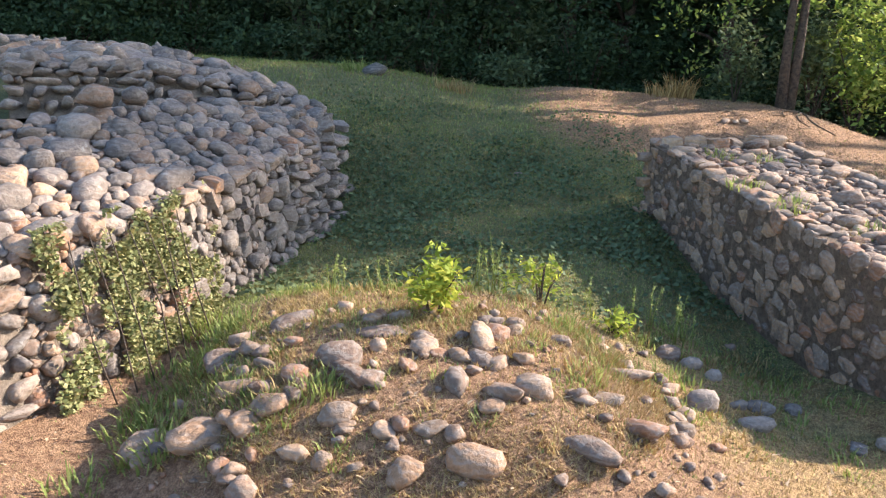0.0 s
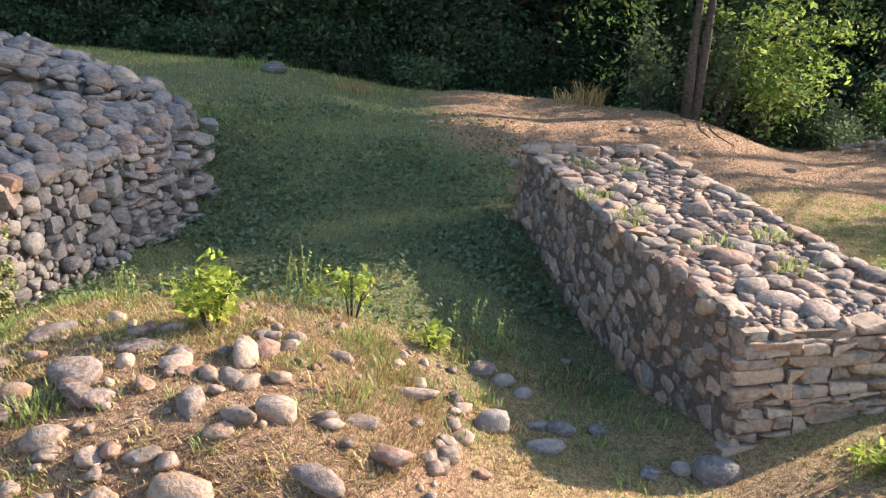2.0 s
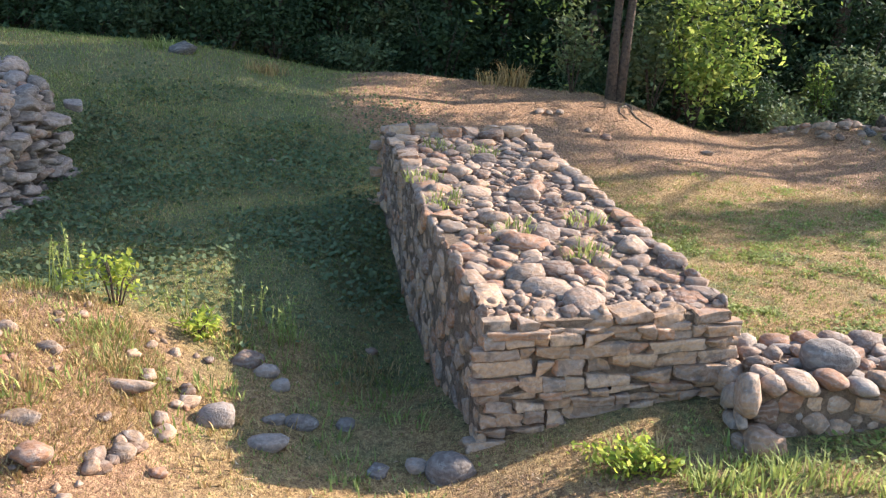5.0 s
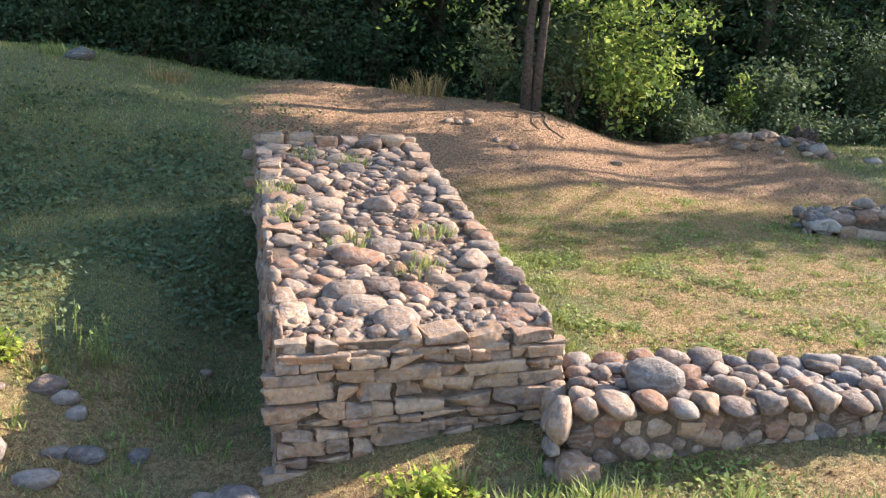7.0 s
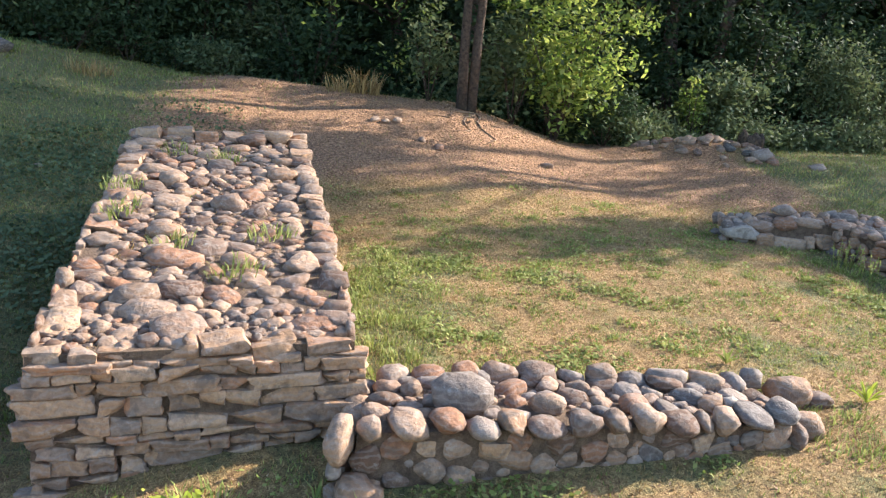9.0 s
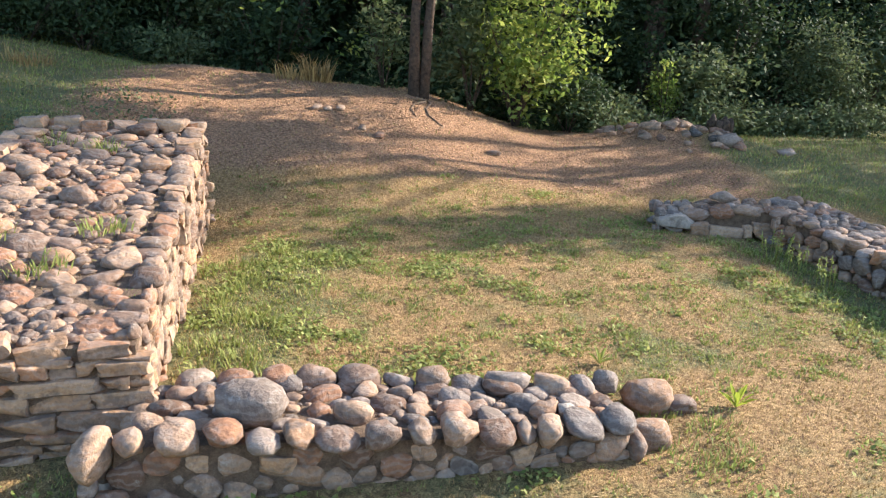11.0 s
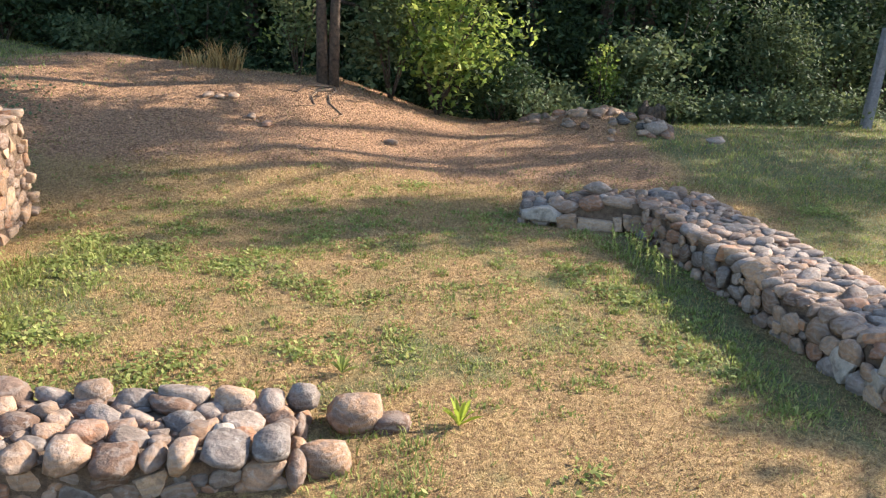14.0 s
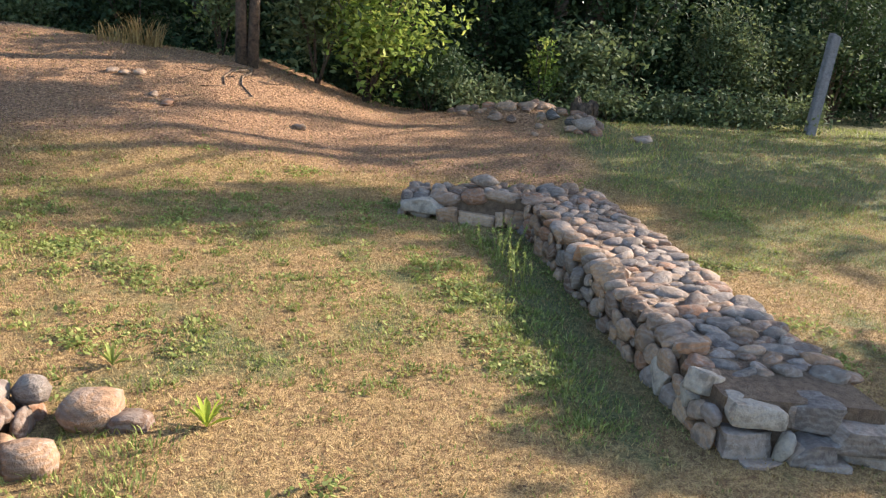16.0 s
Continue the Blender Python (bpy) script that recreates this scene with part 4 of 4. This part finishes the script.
for x, y, a, b, c, r in [(1.36, 3.72, 0.10, 0.08, 0.07, 0.2), (1.62, 3.84, 0.07, 0.05, 0.05, 0.4), (1.74, 3.86, 0.08, 0.05, 0.04, 0.1), (1.95, 3.92, 0.06, 0.05, 0.05, 0.5),
                         (2.12, 3.56, 0.06, 0.05, 0.04, 0.8), (2.30, 3.62, 0.05, 0.05, 0.05, 0.2), (2.45, 3.58, 0.12, 0.09, 0.08, 0.1), (1.48, 4.30, 0.07, 0.06, 0.05, 0.3),
                         (1.58, 4.18, 0.06, 0.05, 0.04, 0.3), (2.02, 5.05, 0.05, 0.05, 0.04, 0.0), (0.83, 8.28, 0.05, 0.04, 0.04, 0.0), (1.62, 3.62, 0.09, 0.06, 0.05, 0.0)]:
    loose_stone(x, y, (a, b, c), GREYS + SMOOTH_GREY + PALES[:1], "dull grey loose stone in the shaded grass", r, 0.36)
for i in range(28):
    x, y = rng.gauss(-0.4, 0.6), rng.gauss(3.05, 0.3)
    if abs(x) < 1.25 and 2.55 < y < 4.2:
        c = rng.uniform(0.04, 0.085)
        loose_stone(x, y, (c * 1.35, c, c * 0.75), ROUGH + COBBLES, "brown field stone half sunk in dry earth", rng.uniform(0, 3), 0.38)
for i in range(190):
    x, y = rng.uniform(-1.25, 1.3), rng.uniform(2.6, 4.4)
    c = rng.choice((0.012, 0.016, 0.02, 0.026, 0.035, 0.048))
    loose_stone(x, y, (c * 1.3, c, c * 0.8), ROUGH, "small brown stone in the dry earth", rng.uniform(0, 3), 0.3, group="small stones on the mound")
bush(-0.02, 3.88, (0.18, 0.16, 0.2), YELLOWLEAF, "small yellow-green sapling on the mound", 0.055, 34, 20, "saplings on the mound", 0.035, "sapling", -0.02, 0.0, 0.4)
bush(0.62, 4.55, (0.20, 0.15, 0.20), YELLOWLEAF, "small yellow-green sapling on the mound", 0.05, 20, 16, "saplings on the mound", 0.035, "sapling", -0.02, 0.0, 0.4)
bush(1.08, 4.52, (0.12, 0.10, 0.12), YELLOWLEAF, "small yellow-green sapling on the mound", 0.05, 14, 14, "saplings on the mound", 0.04, "sapling", -0.02, 0.0, 0.4)
for i in range(60):
    a = rng.uniform(0, 6.28)
    x, y = -0.15 + 1.15 * math.cos(a) * rng.uniform(0.75, 1.05), 3.8 + 0.95 * math.sin(a) * rng.uniform(0.75, 1.05)
    if y < 3.2 and rng.random() < 0.5:
        continue
    tuft(x, y, 45, 0.085, GRASS if rng.random() < 0.75 else DRY, "tuft of grass on the earth mound", 0.09, group="grass tufts on the mound")
for i in range(70):
    tuft(-0.1 + rng.uniform(-1, 1), 3.4 + rng.uniform(-0.7, 0.9), 34, 0.055, GRASS if rng.random() < 0.5 else DRY, "small tuft on bare earth", 0.07, group="grass tufts on the mound")
for i in range(16):
    tuft(-1.35 + rng.uniform(-0.15, 0.25), 2.8 + i * 0.11, 60, 0.10, GRASS, "lush green grass along the foot of the broad wall", 0.12, 0.006, group="grass by the broad wall")


def on_mound(x, y):
    r = ((x + 0.1) / 1.25) ** 2 + ((y - 3.6) / 1.15) ** 2
    return (r < 1) * np.clip(0.55 + 0.6 * wavy(x, y, 3.0, 0.9), 0, 1)


strew("mound_straw", 60000, (-1.4, 1.3, 2.4, 4.8), 0.03, 0.003, DRY, on_mound, "dry straw matted over the earth mound", 1.6)
strew("mound_grass", 30000, (-1.4, 1.3, 2.4, 4.8), 0.032, 0.0032, GRASS, lambda x, y: on_mound(x, y) * np.clip(0.1 + wavy(x, y, 2.6, 3.3) + 0.5 * sm(3.9, 4.5, y), 0, 1), "sparse green grass on the earth mound", 0.7)


def stalk(x, y, height, mat, label, n=5):
    root = thing("weed_stalk", (x, y, float(land(x, y)) - 0.01), label, "weed", "tall weed stalks")
    tips = []
    for j in range(n):
        ox, oy, h = rng.uniform(-0.08, 0.08), rng.uniform(-0.06, 0.06), height * rng.uniform(0.7, 1.1)
        lx = rng.uniform(-0.06, 0.06)
        part("stem", tubes("stem", [([(ox, oy, 0), (ox + lx * 0.4, oy, h * 0.5), (ox + lx, oy, h)], [0.003, 0.0025, 0.0015])], mat), root)
        for k in range(10):
            f = rng.uniform(0.5, 1.0)
            tips.append((ox + lx * f + rng.uniform(-0.01, 0.01), oy + rng.uniform(-0.01, 0.01), h * f))
    tagged(part("seed_head", raw_mesh("seed_head", leaves(np.array(tips), 0.03, -0.5, 0.4), 4, mat), root), kind="stuff")


for x, y, h in [(0.28, 4.62, 0.36), (0.35, 4.66, 0.3), (1.30, 4.75, 0.36), (1.52, 4.62, 0.30), (1.50, 4.70, 0.3), (-0.6, 4.35, 0.25), (-0.35, 4.45, 0.22), (0.9, 4.7, 0.25)]:
    stalk(x, y, h, GRASS, "tall thin seeding weed stalks", 5)
for x, y in [(7.95, 6.95), (8.02, 6.75), (8.08, 6.35), (8.1, 7.2)]:
    stalk(x, y, 0.26, GRASS, "pale grass stalks beside the angled wall", 6)

# ---------- ivy and moss on the broad wall ----------
def on_face(a, b, c, d, n, out, keep):
    u, v = nrng.uniform(0, 1, n), nrng.uniform(0, 1, n)
    ok = keep(u, v) > nrng.uniform(0, 1, n)
    u, v = u[ok][:, None], v[ok][:, None]
    a, b, c, d = [np.array(p) for p in (a, b, c, d)]
    p = (a * (1 - u) + b * u) * (1 - v) + (d * (1 - u) + c * u) * v
    return p + np.array([0.85, -0.4, 0.3]) * nrng.uniform(0.05, out, len(p))[:, None]


ivy_root = thing("ivy", (-1.6, 4.0, -0.05), "sunlit ivy creeping over the broad stone wall", "ivy")
pts = on_face((-1.80, 3.35, -0.15), (-1.43, 4.80, -0.10), (-1.50, 4.85, 0.90), (-1.98, 3.6, 0.86), 32000, 0.10,
              lambda u, v: np.clip(1.2 - ((u - 0.42 + 0.15 * (v - 0.5)) / 0.55) ** 2 - ((v - 0.55) / 0.55) ** 4 - 0.25 + 1.3 * lattice(u * 7, v * 6) + 0.9 * lattice(u * 17, v * 14), 0, 1))
part("foliage", raw_mesh("foliage", leaves(pts - np.array([-1.6, 4.0, -0.05]), 0.028, 0.5, 0.85), 4, IVYLEAF), ivy_root)
vines = []
for j in range(7):
    x0, y0 = -1.66 + 0.045 * j, 3.6 + 0.13 * j
    vines.append(([(x0 + 1.6 + 0.1, y0 - 4.0 - 0.05, 0.0), (x0 + 1.6, y0 - 4 + rng.uniform(-0.1, 0.1), 0.4), (x0 + 1.45, y0 - 4 + 0.1, 0.85)], [0.005, 0.004, 0.003]))
for v in vines:
    part("stem", tubes("stem", [v], BARK), ivy_root)

# ---------- the wood's edge ----------
BOUGHS = [(3.2, 11.3, 2.28), (3.9, 11.0, 2.45), (6.4, 11.4, 2.4), (7.6, 11.6, 2.35), (7.0, 11.2, 2.5)]
# the last three leaf masses hang unseen overhead and dapple the litter with shade
tree(5.2, 12.05, 8.0, 2.5, 1.75, LIMELEAF, "twin-stemmed tree at the edge of the clearing", 0.062, 0.095, 290, 75, 2, "", 0.28, BOUGHS, ((9.0, 12.0, 3.8, 1.0, 1.0, 0.4), (8.9, 10.9, 3.7, 0.8, 0.7, 0.35), (7.1, 12.5, 4.7, 1.2, 1.2, 0.5)))
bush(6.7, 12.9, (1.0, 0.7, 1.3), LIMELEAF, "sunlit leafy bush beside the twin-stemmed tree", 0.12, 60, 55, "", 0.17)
# low leaves and shoots in darker CLOVER, which paints them as shaded
bush(6.0, 12.9, (0.65, 0.5, 0.95), CLOVER, "leafy bush beside the twin-stemmed tree, shade in its leaf colour", 0.11, 36, 50, "", 0.18)
bush(4.7, 12.8, (0.4, 0.3, 0.7), CLOVER, "leafy shoots behind the twin-stemmed tree, shade in their leaf colour", 0.1, 22, 40, "", 0.15)
bush(7.6, 13.3, (0.7, 0.5, 0.5), DARKLEAF, "bush sprawling at the wood's edge", 0.09, 50, 50, "bushes at the wood's edge")
bush(9.4, 14.2, (0.25, 0.25, 0.75), LIMELEAF, "young sapling catching the sun", 0.08, 26, 30, "", 0.1, "sapling")
bush(12.7, 15.4, (0.85, 0.6, 1.05), CLOVER, "rounded bush near the leaning post", 0.08, 130, 60, "bushes at the wood's edge", 0.18)
bush(15.6, 17.0, (1.4, 1.0, 1.7), DARKLEAF, "tall bush behind the leaning post", 0.09, 140, 60, "bushes at the wood's edge", 0.22)
tuft(3.75, 12.55, 160, 0.38, DRY, "dry tussock of tall grass on the low ridge", 0.22, 0.008, name="tussock")
tuft(3.4, 12.4, 90, 0.25, DRY, "dry tussock of tall grass on the low ridge", 0.25, 0.008, name="tussock")
for i in range(13):
    bush(8.0 + i * 0.5, 13.4 + 0.12 * i + rng.uniform(-0.35, 0.35), (rng.uniform(0.35, 0.7), 0.35, rng.uniform(0.10, 0.34)), CLOVER, "bramble along the foot of the wood", 0.085, 26, 34, "brambles", 0.14)
# undergrowth and trees mostly in leaves with the wood's shade in their colour
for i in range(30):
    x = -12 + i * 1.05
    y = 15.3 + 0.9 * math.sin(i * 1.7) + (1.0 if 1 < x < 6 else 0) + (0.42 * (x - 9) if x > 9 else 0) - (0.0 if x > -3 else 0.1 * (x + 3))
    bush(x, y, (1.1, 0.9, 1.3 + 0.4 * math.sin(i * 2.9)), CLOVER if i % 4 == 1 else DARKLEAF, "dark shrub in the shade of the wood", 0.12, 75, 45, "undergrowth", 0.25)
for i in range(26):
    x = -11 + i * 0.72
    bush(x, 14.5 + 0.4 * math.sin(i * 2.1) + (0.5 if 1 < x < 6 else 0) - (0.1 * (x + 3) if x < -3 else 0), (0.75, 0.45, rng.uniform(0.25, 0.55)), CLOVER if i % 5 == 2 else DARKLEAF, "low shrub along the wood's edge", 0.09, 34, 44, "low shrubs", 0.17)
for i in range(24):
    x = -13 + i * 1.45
    tree(x, 18.2 + 1.6 * math.sin(i * 2.3) + (0.5 * (x - 8) if x > 8 else 0), 9.5 + 1.2 * math.sin(i * 1.3), 2.3, 1.2, DARKLEAF, "broad-leaved tree of the wood, shade in its leaf colour", 0.15, 0.2, 110, 40, 1, "trees of the wood", 0.42)
# added trees, nearly all out of view, crowns placed to cast the clearing's shade
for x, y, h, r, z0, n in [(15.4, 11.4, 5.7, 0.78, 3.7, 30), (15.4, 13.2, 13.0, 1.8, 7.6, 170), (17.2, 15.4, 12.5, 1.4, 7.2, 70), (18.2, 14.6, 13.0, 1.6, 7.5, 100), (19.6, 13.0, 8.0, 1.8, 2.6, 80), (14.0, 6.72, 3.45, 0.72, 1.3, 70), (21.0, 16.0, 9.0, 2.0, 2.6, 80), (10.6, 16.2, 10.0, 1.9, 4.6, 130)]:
    tree(x, y, h, r, z0, DARKLEAF, "broad-leaved tree added to shade the clearing", 0.13, 0.2, n, 40, 1, "trees of the wood", 0.2)


# loose leaf cards closing the background, their depth of shade painted by DARKLEAF
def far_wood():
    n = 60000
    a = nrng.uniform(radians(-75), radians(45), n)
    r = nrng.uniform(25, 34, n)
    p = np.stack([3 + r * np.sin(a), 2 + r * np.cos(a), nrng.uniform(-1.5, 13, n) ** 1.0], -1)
    tagged(new("far_wood", raw_mesh("far_wood", leaves(p, 0.95, 0.4, 0.8), 4, DARKLEAF)), "dense wood in the distance, shade in its leaf colour", "wood", kind="stuff")


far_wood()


# ---------- post, stump, far stones ----------
def post():
    x, y = 14.0, 14.5
    root = thing("wooden_post", (x, y, float(land(x, y)) - 0.1), "grey weathered wooden post leaning to one side", "post")
    bm = bmesh.new()
    bmesh.ops.create_cube(bm, size=1.0)
    for v in bm.verts:
        v.co = Vector((v.co.x * 0.17, v.co.y * 0.12, (v.co.z + 0.5) * 1.75))
        if v.co.z > 1 and v.co.x > 0:
            v.co.z -= 0.05
    bmesh.ops.bevel(bm, geom=bm.edges[:], offset=0.012, segments=2, affect="EDGES")
    me = bpy.data.meshes.new("shaft")
    bm.to_mesh(me)
    bm.free()
    me.materials.append(POSTWOOD)
    part("shaft", me, root)
    root.rotation_euler = (0, radians(3.0), 0.2)


def stump():
    x, y = 9.75, 12.6
    root = thing("tree_stump", (x, y, float(land(x, y)) - 0.05), "short grey broken tree stump among stones", "stump")
    runs = [([(0, 0, 0), (0, 0, 0.12), (0.0, 0, 0.2)], [0.22, 0.17, 0.15])]
    for j in range(9):
        a = j * 0.7
        runs.append(([(0.13 * math.cos(a), 0.13 * math.sin(a), 0.1), (0.14 * math.cos(a), 0.14 * math.sin(a), 0.25), (0.145 * math.cos(a), 0.145 * math.sin(a), 0.28 + 0.06 * math.sin(j * 2.7))], [0.07, 0.055, 0.02]))
    part("wood", tubes("wood", runs, BARK), root)


post()
stump()
for i in range(70):
    x = 7.9 + rng.random() * 2.0
    y = 12.6 - 0.2 * (x - 8.0) + rng.gauss(0, 0.3)
    s = rng.uniform(0.05, 0.13)
    # DARKSTONE mixed in puts some of the heap's shade into stone colour
    loose_stone(x, y, (s * 1.2, s, s * 0.75), ROUGH + [DARKSTONE], "dull stone in a tumbled heap by the stump", rng.uniform(0, 3), 0.38, group="tumbled heap of stones")
loose_stone(9.62, 12.0, (0.2, 0.16, 0.14), GREYS, "large grey boulder in front of the stump", 0.2, 0.25, "boulder")
loose_stone(10.35, 11.7, (0.16, 0.12, 0.07), GREYS, "grey stone lying on the lawn", 0.2, 0.25)
loose_stone(-0.98, 11.65, (0.20, 0.16, 0.12), [DARKSTONE], "dark boulder in the sloping grass", 0.2, 0.25, "boulder")
tuft(-1.2, 11.9, 140, 0.22, GRASS, "grass round the dark boulder", 0.35, 0.008)
tuft(0.2, 11.6, 120, 0.22, DRY, "dry grass tuft in the sun", 0.3, 0.008)
for x, y in [(4.05, 10.9), (4.2, 10.95), (3.9, 10.9), (4.5, 10.5), (4.7, 10.3), (6.1, 10.5)]:
    loose_stone(x, y, (0.09, 0.06, 0.045), COBBLES, "small brown stone in the leaf litter", x, 0.3)


def roots(x, y):
    z0 = float(land(x, y))
    runs = []
    for a, ln in ((-1.9, 1.0), (-1.5, 1.1), (-2.4, 0.8)):
        pts = []
        for i in range(6):
            px, py = math.cos(a + 0.15 * math.sin(i * 2)) * ln * i / 5, math.sin(a + 0.15 * math.sin(i * 2)) * ln * i / 5
            pts.append((px, py, float(land(x + px, y + py)) - z0 + 0.01))
        runs.append((pts, [0.014, 0.012, 0.010, 0.008, 0.006, 0.003]))
    root = thing("tree_roots", (x, y, z0), "bare tree roots spreading over brown earth", "roots")
    for run in runs:
        part("root", tubes("root", [run], ROOTWOOD), root)


roots(5.3, 11.8)


# ---------- small weeds ----------
def broad_weed(x, y, s, label="broad-leaved green weed in the dry lawn"):
    n = 11
    root = thing("weed", (x, y, float(land(x, y))), label, "weed", "weeds in the lawn")
    for j in range(n):
        a = j * 2.4
        d, sd = Vector((math.cos(a), math.sin(a), 0)), Vector((-math.sin(a), math.cos(a), 0))
        h, r, w = s * (0.35 + 0.75 * j / n), s * (0.75 - 0.5 * j / n), s * 0.17
        rows = []
        for k, wide in enumerate((0.1, 0.7, 1.0, 0.75, 0.05)):
            f = k / 4
            c = d * r * f + Vector((0, 0, h * (1.3 * f - 0.35 * f * f)))
            rows += [tuple(c - sd * w * wide * 0.5 + Vector((0, 0, 0.01 * wide))), tuple(c), tuple(c + sd * w * wide * 0.5 + Vector((0, 0, 0.01 * wide)))]
        quads = [[3 * k + i, 3 * k + i + 1, 3 * k + i + 4, 3 * k + i + 3] for k in range(4) for i in range(2)]
        part("leaf", mesh_of("leaf", rows, quads, YELLOWLEAF if s > 0.12 else GRASS, True), root)


broad_weed(6.58, 4.45, 0.14)
broad_weed(6.03, 4.96, 0.11)
for i in range(900):
    x, y = rng.uniform(3.95, 8.3), 4.55 + 4.1 * rng.random() ** 1.1
    tuft(x, y, rng.randint(12, 34), rng.uniform(0.02, 0.045), GRASS, "small green tuft in the dry lawn", rng.uniform(0.03, 0.075), 0.006, group="tufts in the lawn")
for i in range(18):
    tuft(6.05 + rng.uniform(-0.05, 0.4), 3.95 + rng.uniform(-0.2, 0.55), 40, 0.055, GRASS, "lush grass at the end of the low wall", 0.1, group="grass by the low wall")
for i in range(26):
    tuft(4.05 + rng.uniform(-0.12, 0.45) - 0.1 * (i % 7), 4.7 + i * 0.09, 40, 0.085, GRASS, "green grass along the foot of the tall wall", 0.12, 0.005, group="grass by the tall wall")
for i in range(14):
    tuft(3.55 + i * 0.2, 3.28 + rng.uniform(-0.1, 0.1) + 0.06 * (i > 6), 60, 0.14, GRASS, "bright grass before the low wall", 0.12, 0.005, group="grass before the low wall")
for i in range(22):
    tuft(8.25 - 0.11 * (i * 0.14) + rng.uniform(-0.25, 0.1), 4.6 + i * 0.14, 45, 0.065, GRASS, "grass in the shade of the angled wall", 0.12, 0.005, group="grass by the angled wall")
for i in range(10):
    tuft(3.15 + 0.09 * i, 3.42 + rng.uniform(-0.12, 0.16), 40, 0.08, GRASS, "low weeds before the tall wall", 0.1, 0.006, group="weeds before the tall wall")
bush(3.25, 3.42, (0.18, 0.12, 0.09), YELLOWLEAF, "leafy yellow-green weed before the tall wall", 0.042, 30, 16, "", 0.03, "weed", -0.02, 0.0, 0.45)
tuft(3.38, 3.46, 28, 0.15, DRY, "dry brown sprig at the foot of the tall wall", 0.06, 0.006)
for i in range(30):
    tuft(rng.uniform(1.1, 2.5), rng.uniform(3.3, 4.9), 36, 0.08, GRASS if i % 3 else DRY, "thin grass in the mouth of the hollow", 0.12, 0.005, group="grass in the hollow")
for i in range(240):
    f, u = rng.random(), rng.uniform(0.08, 0.92)
    x, y, z = 2.60 - 0.6 * f + 1.25 * u, 3.85 + 3.5 * f + 0.25 * u, 0.475 + 0.425 * f
    tuft(x, y, 16, 0.03, DRY if i % 4 else GRASS, "dry moss and grass between the wall's cobbles", 0.06, 0.004, z - float(land(x, y)), group="moss on the tall wall")
for f, u in [(0.85, 0.3), (0.8, 0.55), (0.35, 0.75), (0.2, 0.6), (0.6, 0.08), (0.45, 0.1), (0.3, 0.35)]:
    x, y, z = 2.58 - 0.6 * f + 1.3 * u, 3.8 + 3.5 * f + 0.25 * u, 0.48 + 0.42 * f
    tuft(x, y, 70, 0.08, GRASS, "grass growing between the wall's cobbles", 0.14, 0.005, z + 0.02 - float(land(x, y)), group="grass on the tall wall")
plant_tufts()
